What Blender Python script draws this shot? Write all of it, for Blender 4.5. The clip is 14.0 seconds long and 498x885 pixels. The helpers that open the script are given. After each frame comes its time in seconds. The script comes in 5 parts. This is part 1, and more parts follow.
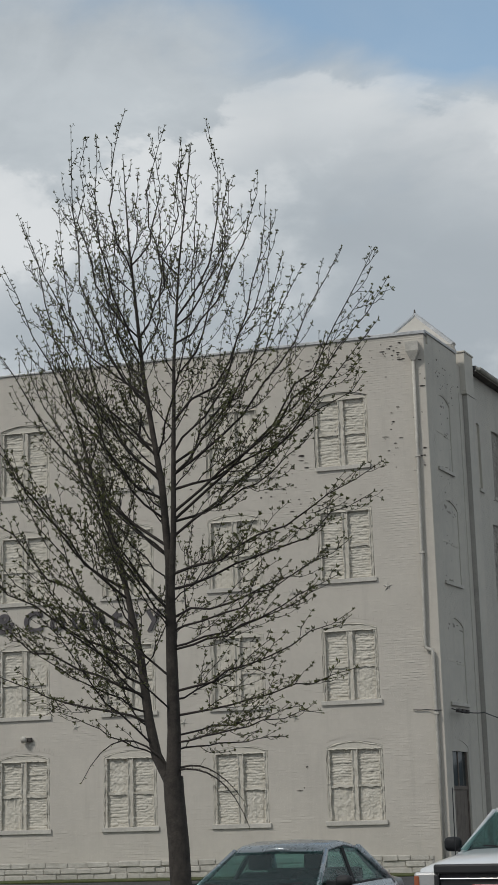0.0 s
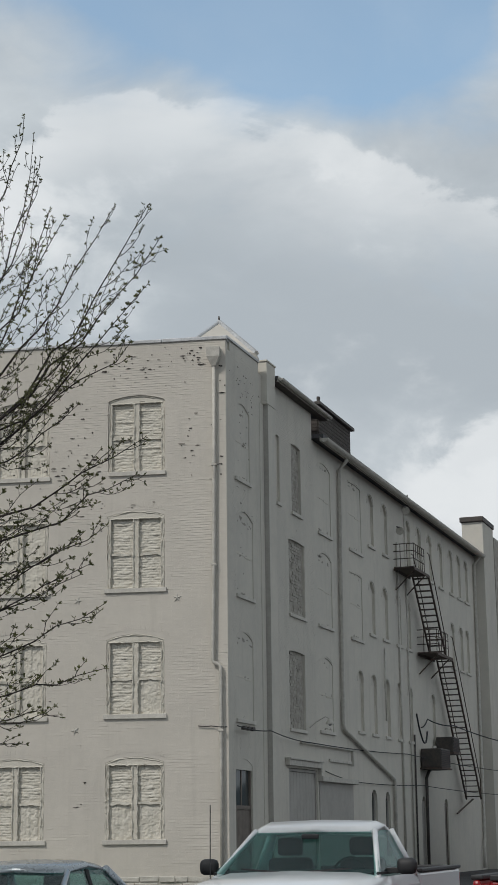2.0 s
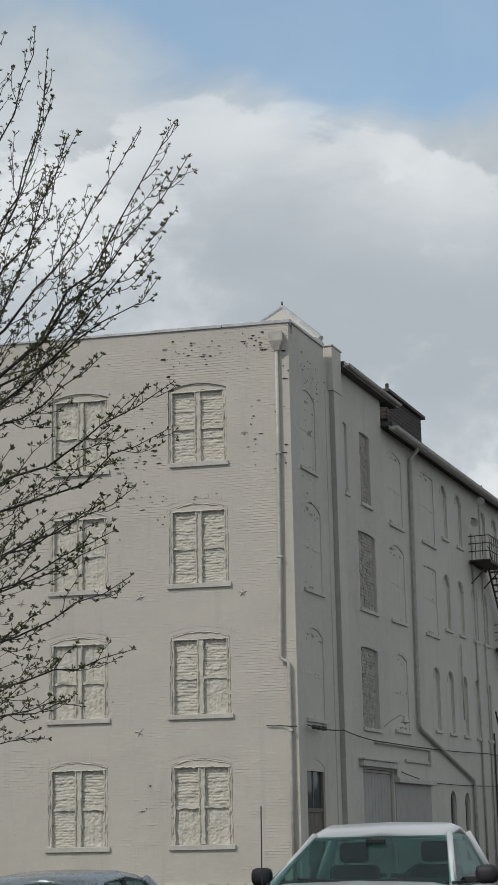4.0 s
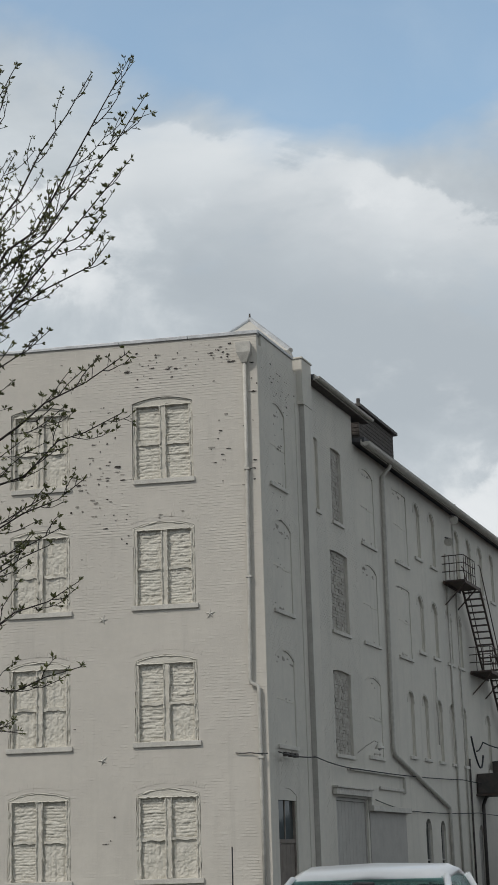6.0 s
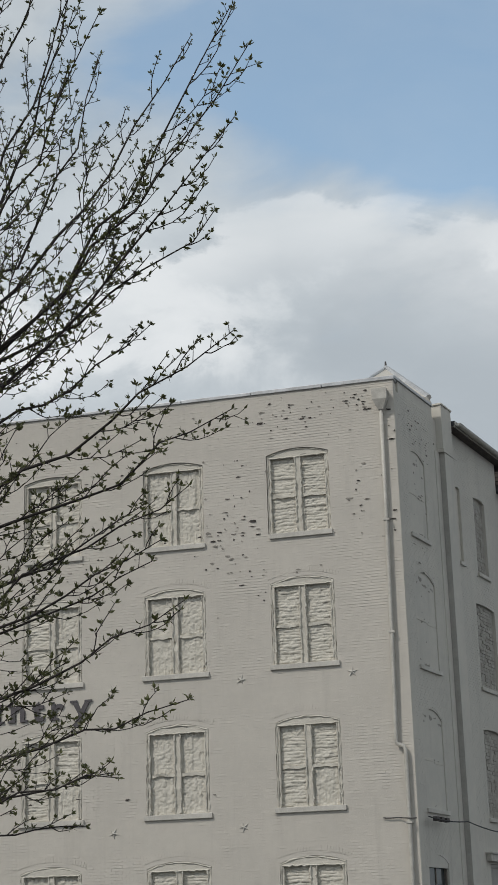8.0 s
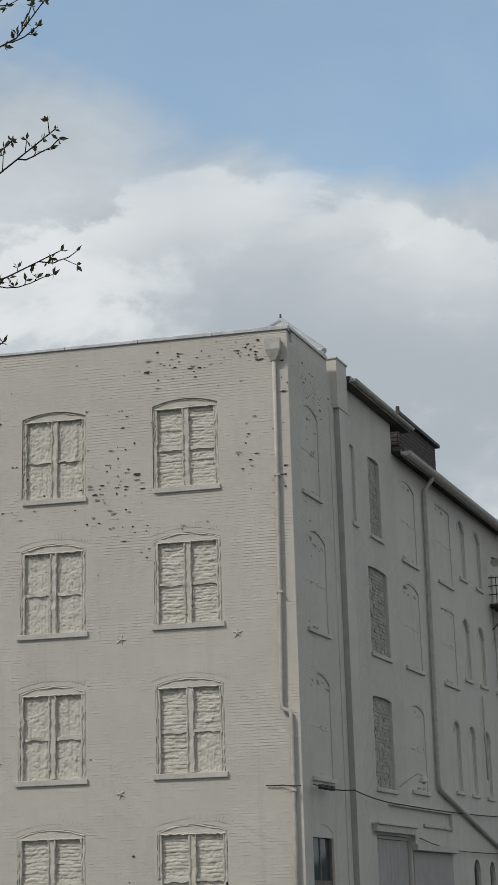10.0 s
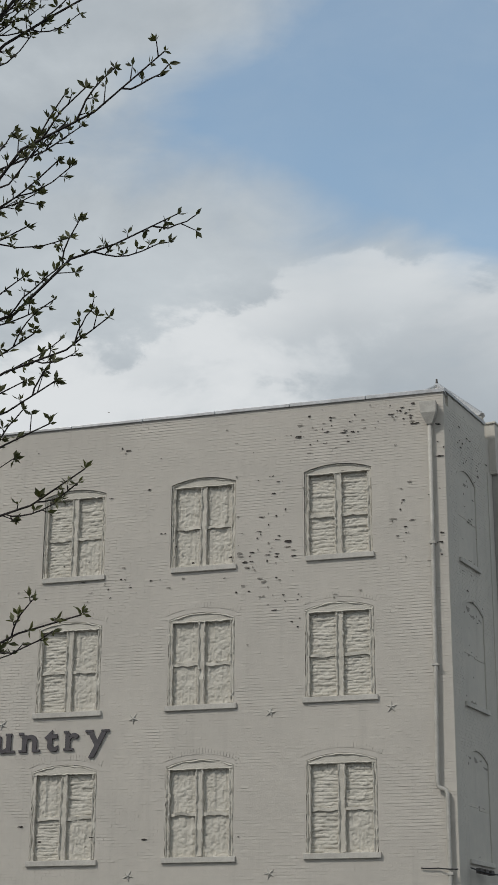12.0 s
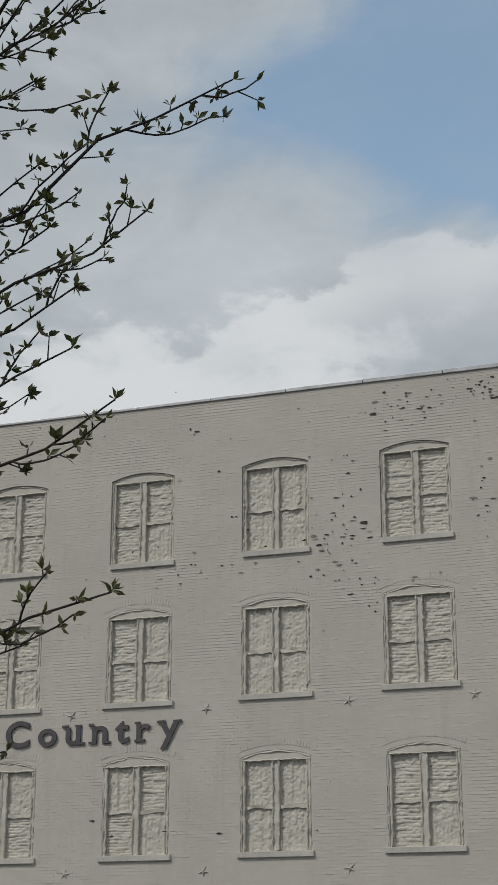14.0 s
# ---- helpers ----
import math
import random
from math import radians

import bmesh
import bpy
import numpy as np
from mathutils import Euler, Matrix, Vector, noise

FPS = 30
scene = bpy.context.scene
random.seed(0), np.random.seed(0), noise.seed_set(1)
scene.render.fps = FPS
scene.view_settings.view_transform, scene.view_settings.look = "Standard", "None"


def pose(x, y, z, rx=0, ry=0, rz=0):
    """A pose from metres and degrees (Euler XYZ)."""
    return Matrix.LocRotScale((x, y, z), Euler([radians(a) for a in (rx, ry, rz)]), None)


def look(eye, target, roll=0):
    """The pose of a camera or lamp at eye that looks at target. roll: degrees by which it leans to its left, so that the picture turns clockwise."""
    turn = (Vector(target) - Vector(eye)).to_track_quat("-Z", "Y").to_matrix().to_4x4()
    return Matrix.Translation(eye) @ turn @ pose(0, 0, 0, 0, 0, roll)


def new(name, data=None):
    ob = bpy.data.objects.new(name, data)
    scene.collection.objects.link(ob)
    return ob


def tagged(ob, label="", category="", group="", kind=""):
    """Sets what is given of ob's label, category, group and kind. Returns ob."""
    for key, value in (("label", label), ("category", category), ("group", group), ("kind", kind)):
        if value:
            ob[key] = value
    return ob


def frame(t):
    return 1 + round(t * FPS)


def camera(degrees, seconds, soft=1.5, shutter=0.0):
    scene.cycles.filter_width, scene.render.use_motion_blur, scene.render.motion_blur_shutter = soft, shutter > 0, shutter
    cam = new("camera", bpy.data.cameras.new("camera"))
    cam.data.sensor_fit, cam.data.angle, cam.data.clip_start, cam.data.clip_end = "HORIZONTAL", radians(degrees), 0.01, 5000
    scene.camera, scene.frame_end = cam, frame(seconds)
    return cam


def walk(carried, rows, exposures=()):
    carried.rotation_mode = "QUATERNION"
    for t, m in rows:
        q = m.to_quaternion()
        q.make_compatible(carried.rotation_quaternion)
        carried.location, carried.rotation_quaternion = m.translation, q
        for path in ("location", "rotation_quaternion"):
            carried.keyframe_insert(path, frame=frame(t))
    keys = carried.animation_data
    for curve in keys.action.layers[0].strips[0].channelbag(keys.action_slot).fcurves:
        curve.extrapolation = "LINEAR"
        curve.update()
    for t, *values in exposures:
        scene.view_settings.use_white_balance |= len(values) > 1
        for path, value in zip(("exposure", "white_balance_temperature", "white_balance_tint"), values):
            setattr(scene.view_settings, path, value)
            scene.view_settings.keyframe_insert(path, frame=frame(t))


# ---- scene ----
# camera and its walk: seconds, place, heading, tilt, lean
cam = camera(17.21, 14.0, soft=1.05)
PATH = [
    (0, 8.191, -52.282, 1.711, -15.412, 13.011, -1.646),
    (0.5, 8.230, -51.696, 1.703, -14.401, 12.894, -1.576),
    (1, 8.240, -51.159, 1.706, -8.892, 12.857, -2.520),
    (1.5, 8.286, -50.767, 1.696, -8.147, 12.975, -0.396),
    (2, 8.292, -50.379, 1.703, -8.641, 13.505, -0.673),
    (2.5, 8.293, -49.982, 1.707, -11.690, 14.746, 0.074),
    (3, 8.281, -49.392, 1.686, -11.067, 14.986, -0.630),
    (3.5, 8.239, -48.758, 1.689, -11.941, 13.752, -0.746),
    (3.7, 8.227, -48.525, 1.696, -11.733, 13.649, -0.883),
    (5.8, 7.794, -46.527, 1.867, -9.286, 14.076, -2.023),
    (6, 7.794, -46.305, 1.864, -10.052, 14.549, -1.697),
    (6.5, 7.715, -45.830, 1.877, -9.846, 15.623, -1.841),
    (7, 7.695, -45.368, 1.823, -13.167, 16.512, -1.427),
    (7.5, 7.623, -44.996, 1.794, -15.143, 16.886, -1.768),
    (8, 7.536, -44.558, 1.847, -15.061, 17.048, -1.814),
    (8.5, 7.460, -44.167, 1.835, -14.109, 17.023, -1.961),
    (8.7, 7.449, -43.931, 1.832, -12.921, 17.162, -2.108),
    (10.8, 7.086, -41.709, 1.938, -11.300, 15.530, -1.647),
    (11, 7.048, -41.648, 1.977, -13.111, 16.200, -1.271),
    (11.5, 7.074, -41.318, 1.950, -12.825, 17.744, -1.429),
    (12, 7.045, -40.954, 1.832, -17.060, 18.920, 0.278),
    (12.5, 6.972, -40.550, 1.920, -18.914, 18.880, 0.743),
    (13, 6.733, -40.101, 2.010, -25.914, 18.602, 2.547),
    (13.5, 6.605, -39.731, 2.056, -21.003, 18.623, 0.645),
    (14, 6.530, -39.404, 2.174, -19.672, 18.438, 0.176),
]


def aim(x, y, z, heading, tilt, lean):
    a, b = radians(heading), radians(tilt)
    way = Vector((math.sin(a) * math.cos(b), math.cos(a) * math.cos(b), math.sin(b)))
    eye = Vector((x, y, z))
    return look(eye, eye + way * 10, lean)


walk(cam, [(r[0], aim(*r[1:])) for r in PATH], [(0, 0.03), (1.5, 0.17), (3.0, 0.16), (6.5, 0.20), (8.5, 0.17), (11.0, 0.12), (12.5, 0.02), (14.0, -0.07)])

# ---------------------------------------------------------------- world and sun
SUN_AZ, SUN_EL = radians(-142), radians(46)


def node(tree, kind, **values):
    n = tree.nodes.new(kind)
    for key, value in values.items():
        n.inputs[key.replace("_", " ")].default_value = value
    return n


def calc(tree, op, a, b=None, c=None, clamp=False):
    n = tree.nodes.new("ShaderNodeMath")
    n.operation, n.use_clamp = op, clamp
    for i, v in enumerate((a, b, c)):
        if v is None:
            continue
        if isinstance(v, (int, float)):
            n.inputs[i].default_value = v
        else:
            tree.links.new(v, n.inputs[i])
    return n.outputs[0]


def blend(tree, f, a, b):
    n = tree.nodes.new("ShaderNodeMix")
    n.data_type = "RGBA"
    for i, v in ((0, f), (6, a), (7, b)):
        if isinstance(v, (int, float, tuple)):
            n.inputs[i].default_value = v
        else:
            tree.links.new(v, n.inputs[i])
    return n.outputs[2]


def spread(tree, v, lo, hi):
    n = tree.nodes.new("ShaderNodeMapRange")
    n.interpolation_type = "SMOOTHSTEP"
    tree.links.new(v, n.inputs[0])
    n.inputs[1].default_value, n.inputs[2].default_value = lo, hi
    return n.outputs[0]


def build_world():
    w = bpy.data.worlds.new("sky")
    scene.world = w
    w.use_nodes = True
    t = w.node_tree
    t.nodes.clear()
    out = t.nodes.new("ShaderNodeOutputWorld")
    bg = t.nodes.new("ShaderNodeBackground")
    t.links.new(bg.outputs[0], out.inputs[0])
    sky = t.nodes.new("ShaderNodeTexSky")
    sky.sky_type, sky.sun_disc = "NISHITA", False
    sky.sun_elevation, sky.sun_rotation = SUN_EL, SUN_AZ
    sky.air_density, sky.dust_density, sky.ozone_density = 1.0, 2.6, 1.0
    dim = t.nodes.new("ShaderNodeVectorMath")
    dim.operation = "MULTIPLY"
    t.links.new(sky.outputs[0], dim.inputs[0])
    dim.inputs[1].default_value = (SKY_GAIN * 1.12, SKY_GAIN * 1.16, SKY_GAIN * 1.02)
    co = t.nodes.new("ShaderNodeTexCoord")
    sep = t.nodes.new("ShaderNodeSeparateXYZ")
    t.links.new(co.outputs["Generated"], sep.inputs[0])
    x, y, z = sep.outputs
    # clouds lie flatter than they are wide
    flat = t.nodes.new("ShaderNodeMapping")
    flat.inputs["Scale"].default_value = (1, 1, 1.7)
    flat.inputs["Location"].default_value = CLOUD_SHIFT
    t.links.new(co.outputs["Generated"], flat.inputs[0])
    big = node(t, "ShaderNodeTexNoise", Scale=4.2, Detail=9.0, Roughness=0.52, Distortion=0.35)
    fine = node(t, "ShaderNodeTexNoise", Scale=11.0, Detail=8.0, Roughness=0.55, Distortion=0.5)
    t.links.new(flat.outputs[0], big.inputs["Vector"])
    t.links.new(flat.outputs[0], fine.inputs["Vector"])
    az = calc(t, "ARCTAN2", x, y)
    el = calc(t, "ARCSINE", z)

    def lump(a, e, wa, we):
        da = calc(t, "DIVIDE", calc(t, "SUBTRACT", az, radians(a)), radians(wa))
        de = calc(t, "DIVIDE", calc(t, "SUBTRACT", el, radians(e)), radians(we))
        r = calc(t, "ADD", calc(t, "MULTIPLY", da, da), calc(t, "MULTIPLY", de, de))
        return calc(t, "EXPONENT", calc(t, "MULTIPLY", r, -1.0))

    # cover: a clear gap high up, ragged, the rest clouded
    gap = calc(t, "ADD", lump(-12.5, 31.5, 8.5, 5.0), calc(t, "MULTIPLY", lump(-4.5, 27.5, 5.5, 2.8), 0.9))
    gap = calc(t, "ADD", gap, calc(t, "MULTIPLY", lump(-25.5, 28.0, 4.0, 2.4), 0.35))
    thick = calc(t, "SUBTRACT", calc(t, "ADD", big.outputs[0], calc(t, "MULTIPLY", fine.outputs[0], 0.30)), calc(t, "MULTIPLY", gap, 0.62))
    cover = calc(t, "MAXIMUM", spread(t, thick, 0.16, 0.56), calc(t, "MULTIPLY", fine.outputs[0], 0.30))
    # bright heads and grey bases of the clouds
    heads = calc(t, "ADD", calc(t, "MULTIPLY", lump(-1.0, 11.8, 3.0, 2.0), 0.45), calc(t, "MULTIPLY", lump(-21.5, 23.6, 5.5, 2.6), 0.42))
    heads = calc(t, "ADD", heads, calc(t, "MULTIPLY", lump(-12.0, 24.6, 6.0, 1.2), 0.20))
    heads = calc(t, "ADD", heads, calc(t, "MULTIPLY", lump(-4.0, 20.8, 5.0, 1.6), 0.16))
    heads = calc(t, "ADD", heads, calc(t, "MULTIPLY", lump(-22.0, 19.8, 7.0, 2.0), 0.26))
    base = calc(t, "ADD", calc(t, "MULTIPLY", lump(-5.0, 16.6, 6.5, 1.6), 0.62), calc(t, "MULTIPLY", lump(-11.0, 19.4, 5.0, 1.6), 0.20))
    tone = calc(t, "ADD", calc(t, "MULTIPLY", fine.outputs[0], 0.95), calc(t, "SUBTRACT", heads, base))
    # sharp-edged sunlit cumulus heads
    crisp = node(t, "ShaderNodeTexNoise", Scale=12.0, Detail=10.0, Roughness=0.58, Distortion=0.25)
    t.links.new(flat.outputs[0], crisp.inputs["Vector"])
    billow = calc(t, "ADD", tone, calc(t, "MULTIPLY", calc(t, "SUBTRACT", crisp.outputs[0], 0.5), 0.9))
    cloud = blend(t, spread(t, billow, 0.14, 1.0), CLOUD_DARK, CLOUD_BRIGHT)
    puff = calc(t, "ADD", lump(-0.5, 11.8, 4.2, 3.0), lump(-20.5, 22.6, 5.5, 2.6))
    for spot in ((-8.0, 22.8, 5.0, 1.2), (-4.0, 20.6, 4.5, 1.4), (-25.5, 21.4, 3.0, 2.0), (-19.0, 20.2, 5.0, 1.6), (-27.0, 19.5, 5.0, 2.0)):
        puff = calc(t, "ADD", puff, calc(t, "MULTIPLY", lump(*spot), 0.8))
    edge = calc(t, "ADD", calc(t, "MULTIPLY", puff, 0.75), calc(t, "MULTIPLY", calc(t, "SUBTRACT", crisp.outputs[0], 0.5), 3.6))
    edge = calc(t, "ADD", edge, calc(t, "MULTIPLY", calc(t, "SUBTRACT", fine.outputs[0], 0.5), 1.6))
    edge = calc(t, "SUBTRACT", edge, calc(t, "MULTIPLY", gap, 0.9))
    edge = calc(t, "ADD", edge, calc(t, "MULTIPLY", lump(-1.0, 11.8, 2.6, 2.0), 0.75))
    soft_part = calc(t, "MULTIPLY", spread(t, edge, 0.20, 1.30), 0.50)
    crisp_part = calc(t, "MULTIPLY", calc(t, "MULTIPLY", spread(t, edge, 0.44, 0.80), spread(t, puff, 0.30, 0.9)), 0.5)
    cloud = blend(t, calc(t, "ADD", soft_part, crisp_part), cloud, CLOUD_HEAD)
    cover = calc(t, "MAXIMUM", cover, calc(t, "MULTIPLY", spread(t, edge, 0.36, 0.85), 0.9))
    # crisp sunlit rim of the cumulus bank, and the round cumulus low over the far roof
    rough_rim = calc(t, "ADD", calc(t, "MULTIPLY", calc(t, "SUBTRACT", fine.outputs[0], 0.5), 3.2), calc(t, "MULTIPLY", calc(t, "SUBTRACT", crisp.outputs[0], 0.5), 3.6))
    az_deg, el_deg = calc(t, "MULTIPLY", az, 180 / math.pi), calc(t, "MULTIPLY", el, 180 / math.pi)
    rise = calc(t, "MULTIPLY_ADD", az_deg, 0.44, 19.2 + 0.44 * 28.8)
    fall = calc(t, "MULTIPLY_ADD", az_deg, -0.27, 25.4 - 0.27 * 12.0)
    inside = calc(t, "ADD", calc(t, "SUBTRACT", calc(t, "MINIMUM", rise, fall), el_deg), rough_rim)
    near = calc(t, "MULTIPLY", spread(t, calc(t, "MULTIPLY", inside, -1.0), -4.5, 0.3), spread(t, inside, 0.0, 0.4))
    piece = spread(t, big.outputs[0], 0.30, 0.60)
    dx, dz = calc(t, "SUBTRACT", az_deg, 1.5), calc(t, "SUBTRACT", el_deg, 10.0)
    radius = calc(t, "SQRT", calc(t, "ADD", calc(t, "MULTIPLY", dx, dx), calc(t, "MULTIPLY", dz, dz)))
    ball = calc(t, "ADD", calc(t, "SUBTRACT", 4.9, radius), calc(t, "MULTIPLY", rough_rim, 0.6))
    heap = calc(t, "MULTIPLY", spread(t, ball, 0.0, 0.45), calc(t, "MULTIPLY", spread(t, dz, -1.5, 3.0), 0.85))
    rim = calc(t, "MAXIMUM", calc(t, "MULTIPLY", calc(t, "MULTIPLY", near, piece), 0.85), heap)
    cloud = blend(t, rim, cloud, CLOUD_HEAD)
    cover = calc(t, "MAXIMUM", cover, calc(t, "MULTIPLY", rim, 0.9))
    t.links.new(blend(t, cover, dim.outputs[0], cloud), bg.inputs[0])
    bg.inputs[1].default_value = 1.0


SKY_GAIN = 0.180
CLOUD_SHIFT = (0.31, 0.12, 0.4)
CLOUD_DARK, CLOUD_BRIGHT, CLOUD_HEAD = (0.375, 0.418, 0.455, 1), (0.515, 0.560, 0.592, 1), (0.675, 0.700, 0.716, 1)
build_world()

sun = new("sun", bpy.data.lights.new("sun", "SUN"))
sun.data.energy, sun.data.angle, sun.data.color = 1.65, radians(8), (1.0, 0.955, 0.89)
sun.matrix_world = look((0, 0, 60), (-math.sin(SUN_AZ) * math.cos(SUN_EL), -math.cos(SUN_AZ) * math.cos(SUN_EL), 60 - math.sin(SUN_EL)))


# ---------------------------------------------------------------- materials
def material(name, colour, rough=0.8, metal=0.0, second=None, scale=3.0, detail=6.0, bump=0.0, bump_scale=40.0, bricks=None, stains=0.0, coat=0.0, placed=False):
    """Two-scale colour variation, fine relief and, where asked, the relief of painted brick courses."""
    m = bpy.data.materials.new(name)
    m.use_nodes = True
    t = m.node_tree
    b = t.nodes["Principled BSDF"]
    b.inputs["Roughness"].default_value, b.inputs["Metallic"].default_value = rough, metal
    b.inputs["Coat Weight"].default_value = coat
    second = second or tuple(c * 0.82 for c in colour)
    co = t.nodes.new("ShaderNodeNewGeometry" if placed else "ShaderNodeTexCoord")
    where = co.outputs["Position" if placed else "Object"]
    n1 = node(t, "ShaderNodeTexNoise", Scale=scale, Detail=detail, Roughness=0.6)
    n2 = node(t, "ShaderNodeTexNoise", Scale=scale * 9, Detail=4.0, Roughness=0.6)
    for n in (n1, n2):
        t.links.new(where, n.inputs["Vector"])
    mixf = spread(t, calc(t, "ADD", calc(t, "MULTIPLY", n1.outputs[0], 0.65), calc(t, "MULTIPLY", n2.outputs[0], 0.35)), 0.32, 0.68)
    col = blend(t, mixf, (*second, 1), (*colour, 1))
    if stains:
        run = t.nodes.new("ShaderNodeMapping")
        run.inputs["Scale"].default_value = (1.6, 1.6, 0.12)
        t.links.new(where, run.inputs[0])
        n3 = node(t, "ShaderNodeTexNoise", Scale=1.4, Detail=5.0, Roughness=0.65)
        t.links.new(run.outputs[0], n3.inputs["Vector"])
        f = calc(t, "MULTIPLY", spread(t, n3.outputs[0], 0.52, 0.80), stains)
        col = blend(t, f, col, (*[c * 0.66 for c in colour], 1))
    t.links.new(col, b.inputs["Base Color"])
    r = calc(t, "ADD", calc(t, "MULTIPLY", n2.outputs[0], 0.16), rough - 0.08, clamp=True)
    t.links.new(r, b.inputs["Roughness"])
    height = None
    if bricks:
        course, depth = bricks
        n4 = node(t, "ShaderNodeTexNoise", Scale=1.3, Detail=4.0)
        t.links.new(where, n4.inputs["Vector"])
        sep = t.nodes.new("ShaderNodeSeparateXYZ")
        t.links.new(where, sep.inputs[0])
        z = calc(t, "ADD", sep.outputs[2], calc(t, "MULTIPLY", n4.outputs[0], 0.045))
        bed = spread(t, calc(t, "PINGPONG", z, course / 2), 0.0, course * 0.20)
        # joints show in streaks, filled with paint elsewhere
        long = t.nodes.new("ShaderNodeMapping")
        long.inputs["Scale"].default_value = (0.55, 0.55, 2.6)
        t.links.new(where, long.inputs[0])
        n6 = node(t, "ShaderNodeTexNoise", Scale=1.1, Detail=5.0, Roughness=0.62)
        t.links.new(long.outputs[0], n6.inputs["Vector"])
        keep = calc(t, "MULTIPLY", spread(t, n6.outputs[0], 0.44, 0.66), calc(t, "ADD", spread(t, n1.outputs[0], 0.40, 0.62), 0.38))
        height = calc(t, "MULTIPLY", calc(t, "MULTIPLY", bed, keep), depth)
    if bump:
        n5 = node(t, "ShaderNodeTexNoise", Scale=bump_scale, Detail=5.0, Roughness=0.6)
        t.links.new(where, n5.inputs["Vector"])
        h2 = calc(t, "MULTIPLY", n5.outputs[0], bump)
        height = h2 if height is None else calc(t, "ADD", height, h2)
    if height is not None:
        bp = t.nodes.new("ShaderNodeBump")
        bp.inputs["Strength"].default_value, bp.inputs["Distance"].default_value = 1.0, 1.0
        t.links.new(height, bp.inputs["Height"])
        t.links.new(bp.outputs[0], b.inputs["Normal"])
    return m


def glass_material(name, tint, rough=0.03, clear=True):
    """Tinted pane: sees through, with the mirror of its surface."""
    m = bpy.data.materials.new(name)
    m.use_nodes = True
    t = m.node_tree
    t.nodes.clear()
    out = t.nodes.new("ShaderNodeOutputMaterial")
    through_it = t.nodes.new("ShaderNodeBsdfTransparent" if clear else "ShaderNodeBsdfDiffuse")
    through_it.inputs[0].default_value = (*tint, 1)
    shine = t.nodes.new("ShaderNodeBsdfGlossy")
    shine.inputs["Roughness"].default_value = rough
    edge_on = t.nodes.new("ShaderNodeLayerWeight")
    edge_on.inputs[0].default_value = 0.5
    gloss = calc(t, "ADD", calc(t, "MULTIPLY", calc(t, "POWER", edge_on.outputs["Facing"], 4.0), 0.75), 0.035)
    mix = t.nodes.new("ShaderNodeMixShader")
    t.links.new(gloss, mix.inputs[0])
    t.links.new(through_it.outputs[0], mix.inputs[1])
    t.links.new(shine.outputs[0], mix.inputs[2])
    t.links.new(mix.outputs[0], out.inputs[0])
    return m


PAINT = material("painted_brick", (0.583, 0.546, 0.486), 0.82, second=(0.522, 0.490, 0.438), scale=0.5, bump=0.006, bump_scale=24, stains=0.35, placed=True)
PAINT_SIDE = material("painted_brick_side", (0.594, 0.562, 0.498), 0.82, second=(0.520, 0.498, 0.448), scale=0.45, bump=0.006, bump_scale=14, stains=0.5, placed=True)
INFILL = material("painted_infill", (0.612, 0.580, 0.512), 0.85, second=(0.530, 0.502, 0.436), scale=2.5, bump=0.012, bump_scale=22)
SILL = material("painted_stone", (0.60, 0.575, 0.52), 0.8, second=(0.44, 0.42, 0.38), scale=2.0, bump=0.003, bump_scale=60)
RUBBLE = material("painted_rubble", (0.56, 0.535, 0.485), 0.9, second=(0.42, 0.40, 0.36), scale=3.5, bump=0.03, bump_scale=7)
CHIP = material("bare_brick", (0.075, 0.062, 0.055), 0.95, second=(0.03, 0.026, 0.024), scale=8)
METAL_PAINT = material("painted_metal", (0.55, 0.53, 0.48), 0.55, second=(0.40, 0.38, 0.34), scale=5)
COPING = material("coping_metal", (0.55, 0.56, 0.57), 0.45, 0.5, second=(0.36, 0.36, 0.36), scale=1.5)
DARK_METAL = material("dark_metal", (0.045, 0.043, 0.042), 0.6, 0.2, second=(0.085, 0.070, 0.060), scale=6)
IRON = material("rusty_iron", (0.060, 0.052, 0.048), 0.7, 0.3, second=(0.12, 0.085, 0.065), scale=5)
ROOFING = material("roof_felt", (0.10, 0.10, 0.105), 0.85, second=(0.055, 0.055, 0.06), scale=2, bump=0.004)
SHINGLE = material("weathered_board", (0.105, 0.090, 0.080), 0.9, second=(0.050, 0.043, 0.040), scale=5, bump=0.03, bump_scale=9)
LETTER = material("sign_letter", (0.095, 0.085, 0.092), 0.6, second=(0.060, 0.054, 0.058), scale=4)
PEEL = material("peeling_paint", (0.36, 0.335, 0.295), 0.9, second=(0.20, 0.185, 0.16), scale=9)
LOUVRE = material("old_brick", (0.47, 0.445, 0.395), 0.9, second=(0.27, 0.25, 0.22), scale=4.5, bump=0.012, bump_scale=25)
DULL_GREY = material("dull_grey", (0.42, 0.405, 0.37), 0.9, second=(0.33, 0.32, 0.29), scale=1.5, bump=0.006, bump_scale=25)
DOOR_PAINT = material("door_paint", (0.40, 0.385, 0.355), 0.6, second=(0.33, 0.315, 0.29), scale=1.5)
DOOR_DARK = material("old_door", (0.19, 0.165, 0.14), 0.7, second=(0.12, 0.10, 0.085), scale=3)
PANE = glass_material("window_glass", (0.055, 0.062, 0.062), 0.06, False)
CABLE = material("cable", (0.025, 0.025, 0.026), 0.7)
BARK = material("bark", (0.068, 0.058, 0.050), 0.95, second=(0.030, 0.026, 0.023), scale=9, bump=0.012, bump_scale=45)
TWIG = material("twig_bark", (0.044, 0.036, 0.032), 0.9, second=(0.026, 0.022, 0.020), scale=20)
